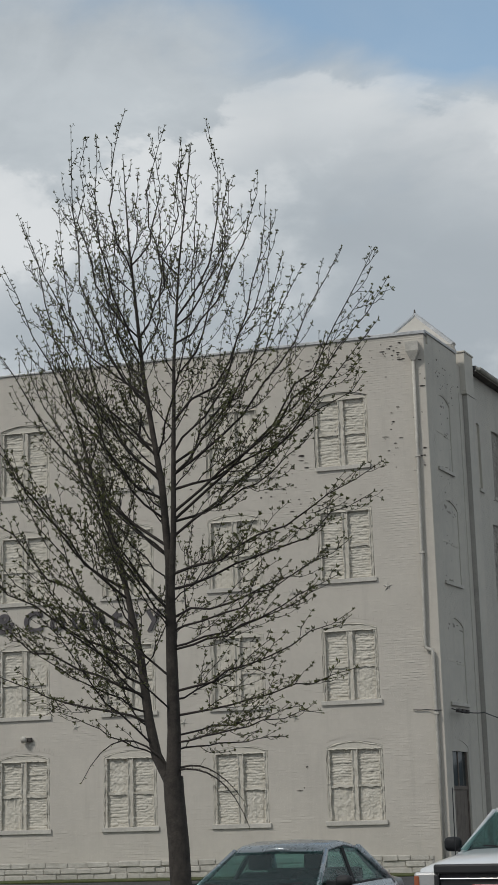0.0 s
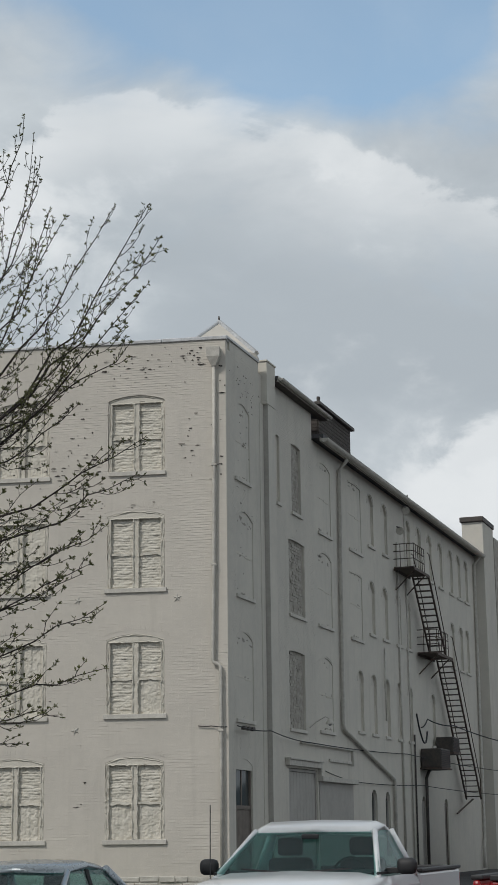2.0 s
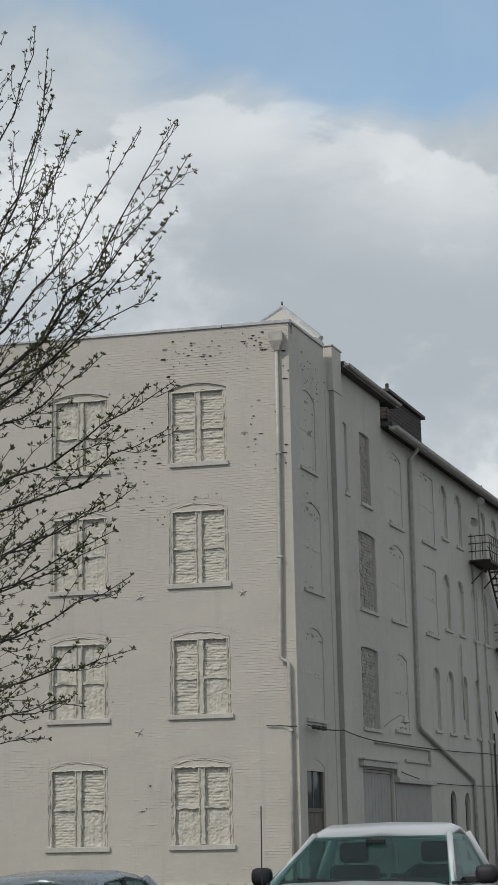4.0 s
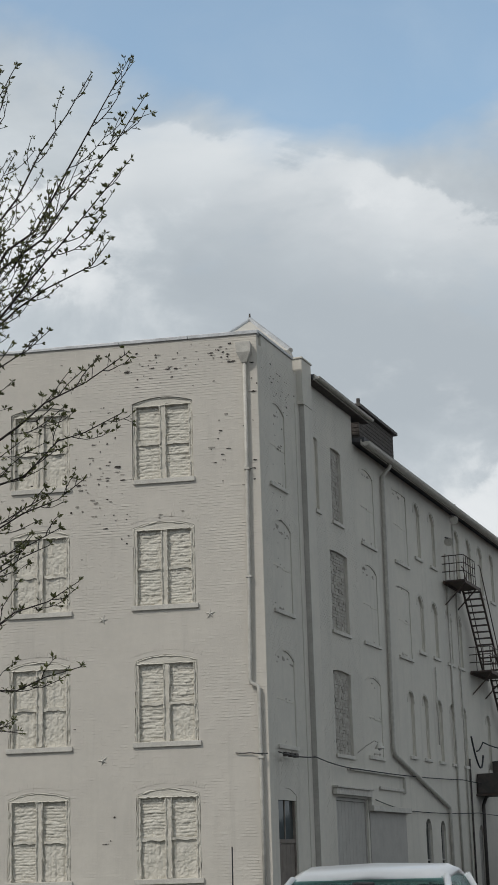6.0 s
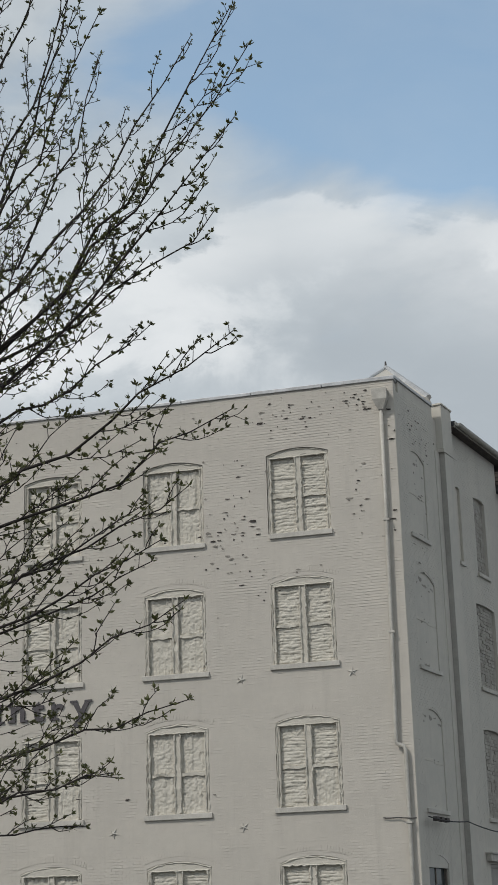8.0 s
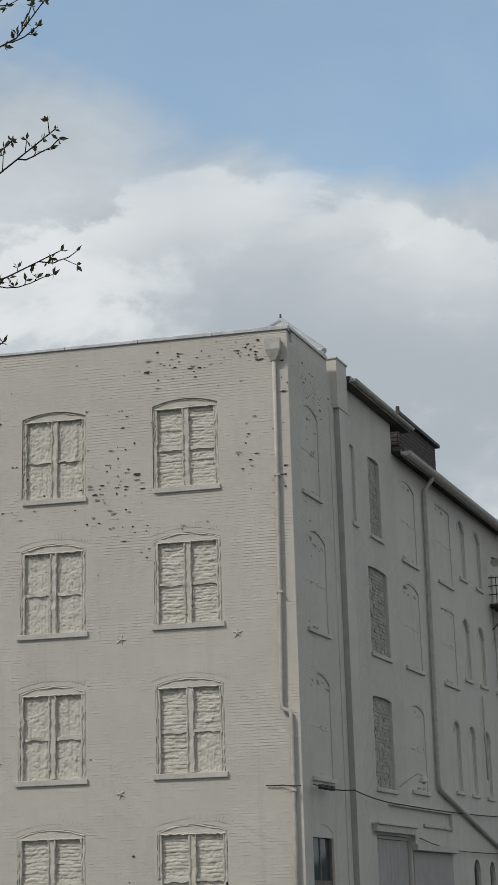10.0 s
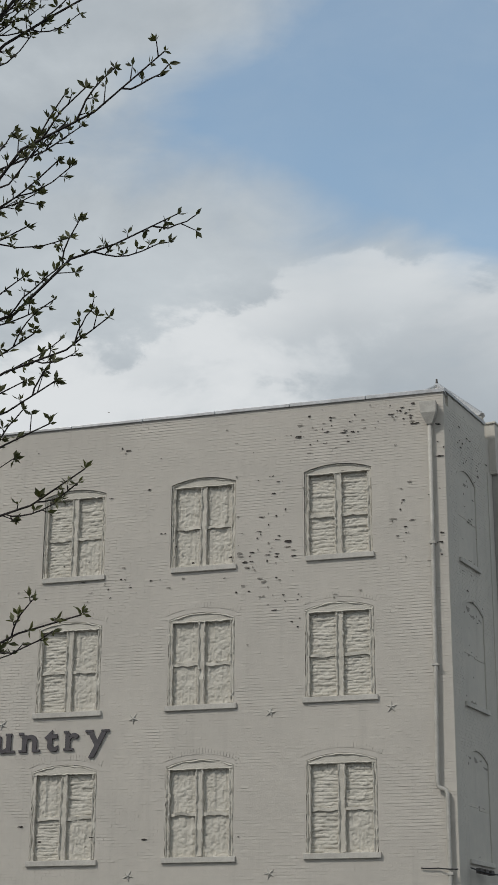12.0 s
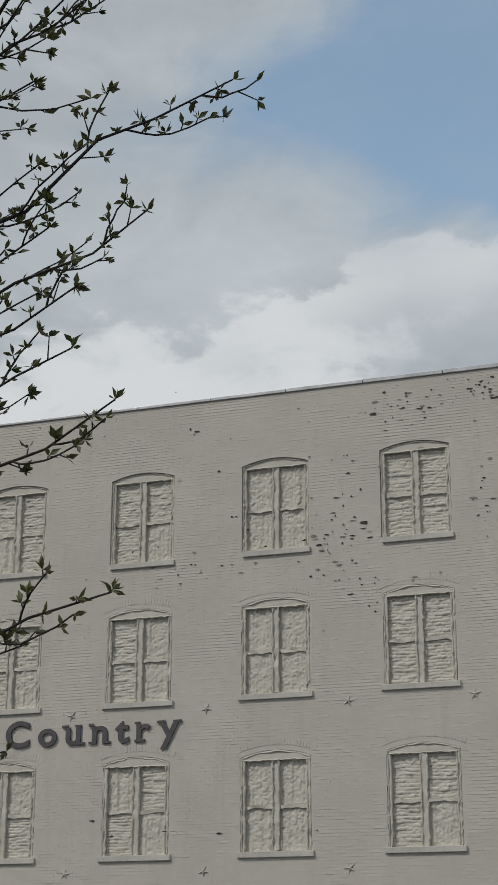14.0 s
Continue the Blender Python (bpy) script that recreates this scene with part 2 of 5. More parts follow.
LEAF = material("young_leaf", (0.110, 0.115, 0.040), 0.6, second=(0.035, 0.034, 0.020), scale=3.5)


def let_light_through(m, share):
    """Thin leaves glow a little with the light behind them."""
    t = m.node_tree
    b = t.nodes["Principled BSDF"]
    glow = t.nodes.new("ShaderNodeBsdfTranslucent")
    glow.inputs[0].default_value = (0.22, 0.25, 0.06, 1)
    mix = t.nodes.new("ShaderNodeMixShader")
    mix.inputs[0].default_value = share
    out = [n for n in t.nodes if n.type == "OUTPUT_MATERIAL"][0]
    t.links.new(b.outputs[0], mix.inputs[1])
    t.links.new(glow.outputs[0], mix.inputs[2])
    t.links.new(mix.outputs[0], out.inputs[0])


let_light_through(LEAF, 0.12)
ASPHALT = material("asphalt", (0.060, 0.060, 0.062), 0.95, second=(0.040, 0.040, 0.041), scale=0.6, bump=0.004, bump_scale=90)
GRASS = material("grass", (0.060, 0.085, 0.025), 0.95, second=(0.10, 0.10, 0.04), scale=4, bump=0.03, bump_scale=30)
RED_BRICK = material("red_brick", (0.20, 0.075, 0.055), 0.9, second=(0.14, 0.055, 0.042), scale=1.5, bricks=(0.075, 0.01))
ORANGE_ROOF = material("orange_roof", (0.42, 0.125, 0.055), 0.85, second=(0.30, 0.090, 0.045), scale=1.2, bump=0.02, bump_scale=6)
TRIM_WHITE = material("white_trim", (0.62, 0.61, 0.58), 0.6)
SHED_BLUE = material("blue_grey_shed", (0.085, 0.120, 0.150), 0.6, second=(0.065, 0.095, 0.12), scale=1)
CAR_SILVER = material("silver_paint", (0.30, 0.335, 0.36), 0.28, 0.55, scale=1, coat=0.6)
CAR_WHITE = material("white_paint", (0.70, 0.71, 0.72), 0.32, second=(0.64, 0.65, 0.66), scale=1, coat=0.6)
CAR_RED = material("red_paint", (0.30, 0.006, 0.010), 0.35, second=(0.25, 0.005, 0.008), scale=1, coat=0.25)
CAR_GLASS = glass_material("car_glass", (0.40, 0.60, 0.57), 0.02)
RUBBER = material("black_plastic", (0.022, 0.022, 0.024), 0.6)
SEAT = material("seat_cloth", (0.045, 0.048, 0.050), 0.9)
CHROME = material("chrome", (0.62, 0.62, 0.63), 0.2, 1.0)
LAMP = material("lamp_plastic", (0.50, 0.50, 0.50), 0.15, coat=0.5)
TAIL = material("tail_lamp", (0.25, 0.008, 0.010), 0.2, coat=0.5)
RIM = material("wheel_rim", (0.40, 0.40, 0.41), 0.4, 0.8)


# ---------------------------------------------------------------- mesh helpers
def part(name, bm, mat, parent=None, label="", smooth=False):
    me = bpy.data.meshes.new(name)
    bm.to_mesh(me)
    bm.free()
    me.materials.append(mat)
    if smooth:
        me.polygons.foreach_set("use_smooth", [True] * len(me.polygons))
    ob = new(name, me)
    if parent is not None:
        ob.parent = parent
    return tagged(ob, label)


def thing(name, label, category, m=None, group="", kind=""):
    ob = new(name)
    if m is not None:
        ob.matrix_world = m
    return tagged(ob, label, category, group, kind)


def add_box(bm, a, b, bevel=0.0, m=None):
    made = bmesh.ops.create_cube(bm, size=1)["verts"]
    for v in made:
        v.co = Vector([(a[i] + b[i]) / 2 + v.co[i] * (b[i] - a[i]) for i in range(3)])
    if bevel:
        es = list({e for v in made for e in v.link_edges})
        made = bmesh.ops.bevel(bm, geom=es, offset=bevel, segments=2, profile=0.5, affect="EDGES")["verts"]
    if m is not None:
        for v in made:
            v.co = m @ v.co
    return made


def boxes(*items, bevel=0.0):
    bm = bmesh.new()
    for a, b in items:
        add_box(bm, a, b, bevel)
    return bm


def add_tube(bm, pts, radii, sides=8, caps=True):
    pts = [Vector(p) for p in pts]
    if isinstance(radii, (int, float)):
        radii = [radii] * len(pts)
    rings, side = [], None
    for i, p in enumerate(pts):
        d = (pts[min(i + 1, len(pts) - 1)] - pts[max(i - 1, 0)]).normalized()
        if side is None:
            side = d.orthogonal().normalized()
        side = (side - d * side.dot(d)).normalized()
        up = d.cross(side)
        rings.append([bm.verts.new(p + (side * math.cos(k * math.tau / sides) + up * math.sin(k * math.tau / sides)) * radii[i]) for k in range(sides)])
    for r, s in zip(rings, rings[1:]):
        for k in range(sides):
            bm.faces.new((r[k], r[(k + 1) % sides], s[(k + 1) % sides], s[k]))
    if caps:
        bm.faces.new(rings[0][::-1])
        bm.faces.new(rings[-1])


def tube(pts, radii, sides=8):
    bm = bmesh.new()
    add_tube(bm, pts, radii, sides)
    return bm


def prism(bm, outline, d0, d1):
    """An outline in (x, z) carried from y = d0 to y = d1."""
    a = [bm.verts.new((x, d0, z)) for x, z in outline]
    b = [bm.verts.new((x, d1, z)) for x, z in outline]
    bm.faces.new(a)
    bm.faces.new(b[::-1])
    for i in range(len(a)):
        j = (i + 1) % len(a)
        bm.faces.new((a[j], a[i], b[i], b[j]))


def arch_points(x0, x1, spring, rise, n=10):
    """The arch line from x0 to x1."""
    pts = []
    for i in range(n + 1):
        f = i / n * 2 - 1
        if rise > 0.45 * (x1 - x0):
            z = spring + rise * math.sqrt(max(0, 1 - f * f))
        else:
            z = spring + rise * (1 - f * f)
        pts.append((x0 + (x1 - x0) * i / n, z))
    return pts


def pierced_wall(name, x0, x1, z0, z1, openings, depth, thick, mat, m, label):
    """A wall in the plane y = 0 with real openings: (x0, x1, sill, spring, rise)."""
    bm = bmesh.new()
    xs = sorted({round(v, 3) for v in (x0, x1, *[v for o in openings for v in o[:2]])})
    zs = sorted({round(v, 3) for v in (z0, z1, *[v for o in openings for v in (o[2], o[3] + o[4])])})
    grid = {}

    def vert(x, y, z):
        k = (round(x, 4), round(y, 4), round(z, 4))
        if k not in grid:
            grid[k] = bm.verts.new((x, y, z))
        return grid[k]

    for xa, xb in zip(xs, xs[1:]):
        for za, zb in zip(zs, zs[1:]):
            cx, cz = (xa + xb) / 2, (za + zb) / 2
            if any(o[0] < cx < o[1] and o[2] < cz < o[3] + o[4] for o in openings):
                continue
            bm.faces.new([vert(xa, 0, za), vert(xb, 0, za), vert(xb, 0, zb), vert(xa, 0, zb)])
    for a, b, sill, spring, rise in openings:
        arc = arch_points(a, b, spring, rise)
        top = spring + rise
        for (xa, za), (xb, zb) in zip(arc, arc[1:]):
            if za < top - 1e-5 or zb < top - 1e-5:
                q = [bm.verts.new(v) for v in ((xa, 0, za), (xb, 0, zb), (xb, 0, top), (xa, 0, top))]
                bm.faces.new(q)
            bm.faces.new([bm.verts.new(v) for v in ((xa, 0, za), (xa, depth, za), (xb, depth, zb), (xb, 0, zb))])
        for p, q in (((a, sill), (a, spring)), ((b, spring), (b, sill)), ((b, sill), (a, sill))):
            bm.faces.new([bm.verts.new(v) for v in ((p[0], 0, p[1]), (p[0], depth, p[1]), (q[0], depth, q[1]), (q[0], 0, q[1]))])
    bm.faces.new([bm.verts.new(v) for v in ((x0, thick, z0), (x0, thick, z1), (x1, thick, z1), (x1, thick, z0))])
    for p, q in (((x0, z0), (x0, z1)), ((x0, z1), (x1, z1)), ((x1, z1), (x1, z0)), ((x1, z0), (x0, z0))):
        bm.faces.new([bm.verts.new(v) for v in ((p[0], 0, p[1]), (q[0], 0, q[1]), (q[0], thick, q[1]), (p[0], thick, p[1]))])
    bmesh.ops.remove_doubles(bm, verts=bm.verts, dist=0.0005)
    bmesh.ops.recalc_face_normals(bm, faces=bm.faces)
    ob = part(name, bm, mat)
    ob.matrix_world = m
    return tagged(ob, label, "wall", kind="structure")


# ---------------------------------------------------------------- ground
PHI = radians(10.876)
FRONT = Matrix.Identity(4)
CORNER = -0.10
SIDE = pose(CORNER, 0, 0, 0, 0, 90 - math.degrees(PHI)) @ Matrix.Translation((0.29, 0, 0)) @ Matrix.Diagonal((0.985, 1, 1, 1))
SIDE_START = -0.294


def on_side(u, z, out=0.0):
    """A place on the long side wall: metres from the corner, height, metres out from the wall."""
    return SIDE @ Vector((u, -out, z))


def ground_sheet():
    bm = bmesh.new()
    n, size = 40, 900.0
    vs = {}
    for i in range(n + 1):
        for j in range(n + 1):
            x, y = (i / n - 0.5) * size, (j / n - 0.5) * size
            vs[i, j] = bm.verts.new((x, y, 0.0))
    for i in range(n):
        for j in range(n):
            bm.faces.new((vs[i, j], vs[i + 1, j], vs[i + 1, j + 1], vs[i, j + 1]))
    tagged(part("ground", bm, ASPHALT), "dark grey asphalt of the parking lot and street", "ground", kind="structure")
    bm = boxes(((-34, -1.6, 0.0), (-0.6, -0.02, 0.06)), bevel=0.02)
    tagged(part("grass_strip", bm, GRASS), "narrow grass strip along the foot of the wall", "grass", kind="stuff")
    bm = boxes(((1.5, -36.2, 0.0), (3.5, -34.0, 0.12)), bevel=0.03)
    tagged(part("tree_bed", bm, GRASS), "raised grass bed round the street tree", "grass", kind="structure")


ground_sheet()

# ---------------------------------------------------------------- the painted brick building
TOP = 17.42
COLS = [-3.035 - 3.79 * i for i in range(5)]
ROWS = [13.02, 9.25, 5.32, 1.54]
HALF = 0.93
SETTLED = (0.065, 0.050, 0.025, 0.0)
SILLS = {(i, r): s - SETTLED[r] * min(i, 1.6) for i in range(5) for r, s in enumerate(ROWS)}
front_openings = [(c - HALF, c + HALF, SILLS[i, r] + 0.15, SILLS[i, r] + (2.50 if r == 0 else 2.46), 0.17) for i, c in enumerate(COLS) for r in range(4)]
WEST = -20.62
pierced_wall("wall_front", WEST, CORNER, 0.0, TOP, front_openings, 0.24, 0.40, PAINT, FRONT, "grey-cream painted brick front wall with bricked-up windows")


def lumpy_panel(x0, x1, z0, z1, y, rng, parent):
    """Bricked-up and painted-over light: courses squeezed out unevenly."""
    bm = bmesh.new()
    nx, nz = 16, 56
    seed = Vector((rng.uniform(0, 50), rng.uniform(0, 50), rng.uniform(0, 50)))
    course = rng.uniform(0.075, 0.100)
    upright = rng.random() < 0.35
    vs = {}
    for i in range(nx + 1):
        for k in range(nz + 1):
            x, z = x0 + (x1 - x0) * i / nx, z0 + (z1 - z0) * k / nz
            p = Vector((x, 0, z))
            wave = noise.noise(p * 2.2 + seed)
            lump = noise.noise(p * 6.0 + seed * 1.3)
            run = (x * 0.8 if upright else z) + 0.035 * wave + 0.012 * lump
            ridge = abs(math.sin(run * math.pi / course)) ** 0.45
            row = math.floor(run / course)
            butt = abs(math.sin(((z if upright else x) / 0.26 + 0.37 * row) * math.pi)) ** 0.25
            loose = noise.noise(Vector((row * 3.7, x * 2.5, 0)) + seed * 1.7)
            grain = noise.noise(p * 15.0 + seed * 0.7)
            d = 0.022 * ridge * butt * (0.8 + 0.9 * loose) + 0.018 * lump + 0.014 * grain + 0.014 * loose
            edge = min(i, nx - i, k, nz - k)
            vs[i, k] = bm.verts.new((x, y - d * min(1, edge / 1.5), z))
    for i in range(nx):
        for k in range(nz):
            bm.faces.new((vs[i, k], vs[i + 1, k], vs[i + 1, k + 1], vs[i, k + 1]))
    part("panel", bm, INFILL, parent)


def wobble(bm, amount, seed):
    for v in bm.verts:
        v.co += noise.noise_vector(v.co * 5.0 + Vector((seed, 0, seed))) * amount


def long_bar(x0, x1, z0, z1, y0, y1, along, n=10):
    bm = bmesh.new()
    for i in range(n):
        if along == "x":
            a, b = x0 + (x1 - x0) * i / n, x0 + (x1 - x0) * (i + 1) / n
            add_box(bm, (a, y0, z0), (b, y1, z1))
        else:
            a, b = z0 + (z1 - z0) * i / n, z0 + (z1 - z0) * (i + 1) / n
            add_box(bm, (x0, y0, a), (x1, y1, b))
    bmesh.ops.remove_doubles(bm, verts=bm.verts, dist=0.0005)
    return bm


def spaced(a, b, n):
    return [a + (b - a) * k / n for k in range(n + 1)]


def front_window(c, sill, row, rng, index):
    w = thing("window", "bricked-up paired window painted grey-cream with projecting sill", "window", pose(c, 0, sill), "front windows", "structure")
    spring, rise = (2.50 if row == 0 else 2.46), 0.17
    deep = 0.090 if row == 0 else 0.048
    part("sill", boxes(((-0.89 if row == 0 else -1.0, -0.07, 0.0), (0.97 if row == 0 else 1.0, 0.20, 0.145)), bevel=0.012), SILL, w)
    h = HALF
    for name, args in (("jamb", (-h + 0.004, -h + 0.11, 0.15, spring, deep - 0.03, 0.22, "z")), ("jamb", (h - 0.11, h - 0.004, 0.15, spring, deep - 0.03, 0.22, "z")),
                       ("mullion", (-0.085, 0.085, 0.15, spring - 0.02, deep - 0.015, 0.22, "z"))):
        bm = long_bar(*args)
        wobble(bm, 0.045, index + args[0])
        part(name, bm, INFILL, w)
    bm = bmesh.new()
    prism(bm, [(h - 0.002, spring - 0.09), (-h + 0.002, spring - 0.09)] + [(x * 0.998, z - 0.004) for x, z in arch_points(-h, h, spring, rise)], deep - 0.035, 0.22)
    wobble(bm, 0.016, index)
    part("head", bm, INFILL, w)
    mid = 0.15 + (spring - 0.15) * 0.47
    for a, b in ((-h + 0.11, -0.085), (0.085, h - 0.11)):
        bm = long_bar(a, b, mid - 0.042, mid + 0.042, deep + 0.0, 0.22, "x")
        wobble(bm, 0.045, index + a)
        part("rail", bm, INFILL, w)
        lumpy_panel(a - 0.02, b + 0.02, 0.13, mid - 0.03, deep + 0.062, rng, w)
        lumpy_panel(a - 0.02, b + 0.02, mid + 0.03, spring - 0.07, deep + 0.062, rng, w)
    # mortar squeezed out along the edges of the filling
    bm = bmesh.new()
    face = deep - 0.032
    arc = [(x * 0.975, z - 0.035) for x, z in arch_points(-h, h, spring, rise, 14)]
    runs = [[(x, z) for x, z in arc], [(-h + 0.03, z) for z in spaced(0.17, spring, 26)], [(h - 0.03, z) for z in spaced(0.17, spring, 26)], [(x, spring - 0.085) for x in spaced(-h + 0.08, h - 0.08, 20)]]
    runs += [[(x, z) for z in spaced(0.17, spring - 0.1, 26)] for x in (-h + 0.105, -0.08, 0.08, h - 0.105)]
    for line in runs:
        pts = [(x + rng.gauss(0, 0.010), face - 0.016 + rng.uniform(0.0, 0.016), z + rng.gauss(0, 0.008)) for x, z in line]
        add_tube(bm, pts, [rng.choice((0.010, 0.016, 0.022, 0.030)) for _ in pts], 5)
    part("mortar_bead", bm, INFILL, w)
    if row:
        # header bricks of the relieving arch, just proud of the wall
        bm = bmesh.new()
        arc = arch_points(-h - 0.12, h + 0.12, spring + 0.10, rise + 0.03, 26)
        for (xa, za), (xb, zb) in zip(arc, arc[1:]):
            up = Vector((-(zb - za), xb - xa)).normalized() * 0.15
            g = (xb - xa) * 0.10
            quad = [(xa + g, za), (xb - g, zb), (xb - g + up.x, zb + up.y), (xa + g + up.x, za + up.y)]
            prism(bm, quad, -0.007 - 0.006 * rng.random(), 0.02)
        part("arch", bm, PAINT, w)
    return w


rng = random.Random(5)
k = 0
for i, c in enumerate(COLS):
    for r in range(4):
        k += 1
        front_window(c, SILLS[i, r], r, rng, k * 3.7)


def anchor_star(m, lean):
    bm = bmesh.new()
    pts = []
    for i in range(10):
        a, r = i * math.tau / 10 + lean, (0.15 if i % 2 == 0 else 0.055)
        pts.append((r * math.sin(a), r * math.cos(a)))
    a = [bm.verts.new((x, -0.012, z)) for x, z in pts]
    b = [bm.verts.new((x, 0.0, z)) for x, z in pts]
    tip = bm.verts.new((0, -0.05, 0))
    for i in range(10):
        j = (i + 1) % 10
        bm.faces.new((tip, a[i], a[j]))
        bm.faces.new((a[i], b[i], b[j], a[j]))
    ob = part("anchor_star", bm, METAL_PAINT)
    ob.matrix_world = m
    return tagged(ob, "star-shaped cast iron wall anchor painted like the wall", "wall anchor", "wall anchors")


for i, x in enumerate([-1.70, -4.90, -8.70, -12.50, -16.30]):
    anchor_star(pose(x, -0.002, 9.05), 0.3 * i)
    if i:
        anchor_star(pose(x - 0.03, -0.002, 5.0), 0.9 * i)


COURSE = 0.081


def chips(name, spots, parent, seed, mat=CHIP):
    """Bricks whose face has come off: small dark ragged hollows."""
    rng = random.Random(seed)
    for cx, cz, w, h, n in spots:
        for _ in range(n):
            x, z = cx + rng.gauss(0, w), cz + rng.gauss(0, h)
            a, b = rng.choice((rng.uniform(0.018, 0.045), rng.uniform(0.03, 0.11))), rng.uniform(0.010, 0.032)
            z = round(z / COURSE) * COURSE + rng.uniform(-0.01, 0.01)
            bm = bmesh.new()
            ring = []
            for i in range(9):
                t = i * math.tau / 9
                s = rng.uniform(0.45, 1.35)
                ring.append(bm.verts.new((x + a * s * math.cos(t), -0.021, z + b * s * math.sin(t))))
            mid = bm.verts.new((x, -0.018, z))
            for i in range(9):
                bm.faces.new((ring[i], ring[(i + 1) % 9], mid))
            part(name, bm, mat, parent)


wall_front = bpy.data.objects["wall_front"]
chips("chipped_brick", [(-2.6, 16.75, 0.8, 0.22, 22), (-1.3, 16.9, 0.45, 0.15, 12), (-3.6, 16.4, 0.5, 0.3, 7), (-5.0, 14.0, 0.40, 0.6, 20), (-4.9, 13.1, 0.6, 0.22, 12), (-4.4, 12.1, 0.5, 0.15, 5), (-4.1, 11.35, 0.3, 0.1, 4),
                        (-1.3, 14.2, 0.3, 0.5, 9), (-7.5, 12.8, 1.6, 0.3, 12), (-9.0, 14.5, 1.5, 1.0, 6), (-0.25, 16.2, 0.06, 0.6, 5), (-0.24, 14.6, 0.05, 1.4, 4), (-10.5, 16.5, 3.0, 0.3, 5), (-5.2, 3.0, 0.6, 0.8, 3), (-9.2, 6.0, 3.0, 0.3, 5)], wall_front, 3)
chips("worn_paint", [(-3.0, 16.6, 1.6, 0.4, 24), (-5.0, 13.4, 0.8, 0.9, 24), (-8.0, 12.7, 2.5, 0.4, 16), (-4.5, 12.0, 1.2, 0.3, 7), (-1.2, 14.5, 0.5, 1.5, 10), (-9.5, 16.0, 4.0, 0.8, 10)], wall_front, 17, PEEL)

# coping along the front parapet, a saddle cap on the side parapet, the raised pier at the far end
part_co = bmesh.new()
for i in range(9):
    a, b = WEST + 1.2 + (CORNER + 0.05 - WEST - 1.2) * i / 9, WEST + 1.2 + (CORNER + 0.05 - WEST - 1.2) * (i + 1) / 9
    add_box(part_co, (a + 0.006, -0.05, TOP + 0.002), (b - 0.006, 0.44, TOP + 0.07 + 0.008 * max(0, i - 2)), 0.012)
tagged(part("parapet_coping", part_co, COPING), "thin grey metal coping along the roof edge", "coping", kind="structure")
tagged(part("parapet_pier", boxes(((WEST, -0.03, TOP + 0.003), (WEST + 1.15, 0.5, TOP + 0.34)), ((WEST - 0.04, -0.08, TOP + 0.34), (WEST + 1.2, 0.55, TOP + 0.41)), bevel=0.01), PAINT),
       "raised painted parapet pier at the end of the front wall", "parapet", kind="structure")

# ---------------------------------------------------------------- long side wall
EAVE = 16.12
HIGH = 17.12
wide = [(0.52, 1.95, 13.05, 15.35, 0.25), (0.57, 2.20, 9.25, 11.75, 0.25), (0.48, 2.10, 5.32, 7.82, 0.25)]
slot = [(4.72, 5.12, 13.0, 15.35, 0.05)]
barred = [(6.45, 7.55, 12.95, 15.40, 0.05), (5.98, 7.82, 9.28, 11.88, 0.05), (5.84, 7.66, 5.33, 7.95, 0.05)]
faint = [(9.60, 11.30, 12.78, 15.25, 0.22), (9.45, 11.25, 9.3, 11.8, 0.22), (9.35, 11.1, 5.45, 7.9, 0.2), (13.78, 15.62, 12.80, 15.45, 0.05), (13.75, 15.5, 9.28, 11.8, 0.05)]
slim = [(u, u + 0.95, 13.38, 15.1, 0.42) for u in (16.62, 18.88, 22.95, 25.05, 27.18, 29.42, 31.72, 33.52, 35.28)]
slim += [(u, u + 0.95, 9.72, 11.45, 0.42) for u in (16.50, 18.60, 20.85, 22.55, 31.55, 33.5, 35.0)]
slim += [(u, u + 0.87, 5.70, 7.62, 0.42) for u in (14.48, 16.48, 18.58, 20.62, 22.50, 26.85)]
dark = [(16.1, 16.95, 0.9, 3.1, 0.40), (18.24, 18.97, 0.9, 3.1, 0.36)]
doors = [(0.32, 1.90, 0.02, 3.90, 0.2), (24.4, 25.3, 0.02, 3.0, 0.4), (28.85, 29.6, 0.02, 3.0, 0.36)]
loading = [(5.60, 8.90, 0.02, 3.98, 0.02)]
low_open = [o for o in wide + slot + barred + faint + slim + dark + doors + loading if o[0] < 9.0]
far_open = [o for o in wide + slot + barred + faint + slim + dark + doors + loading if o[0] >= 9.0]
pierced_wall("wall_side", SIDE_START, 9.0, 0.0, HIGH, low_open, 0.16, 0.40, PAINT_SIDE, SIDE, "grey-cream painted brick side wall with filled windows")
pierced_wall("wall_side", 9.0, 38.2, 0.0, EAVE, far_open, 0.16, 0.40, PAINT_SIDE, SIDE, "long grey-cream painted brick side wall under a gutter")
wall_side = bpy.data.objects["wall_side"]
chips("chipped_brick", [(1.0, 16.3, 0.5, 0.35, 16), (2.2, 16.0, 0.3, 0.3, 14), (1.2, 14.4, 0.5, 0.6, 10), (1.3, 13.0, 0.3, 0.15, 6), (1.4, 12.1, 0.5, 0.4, 6), (0.9, 10.5, 0.4, 0.6, 5), (6.0, 12.4, 0.5, 0.3, 3)], wall_side, 8)


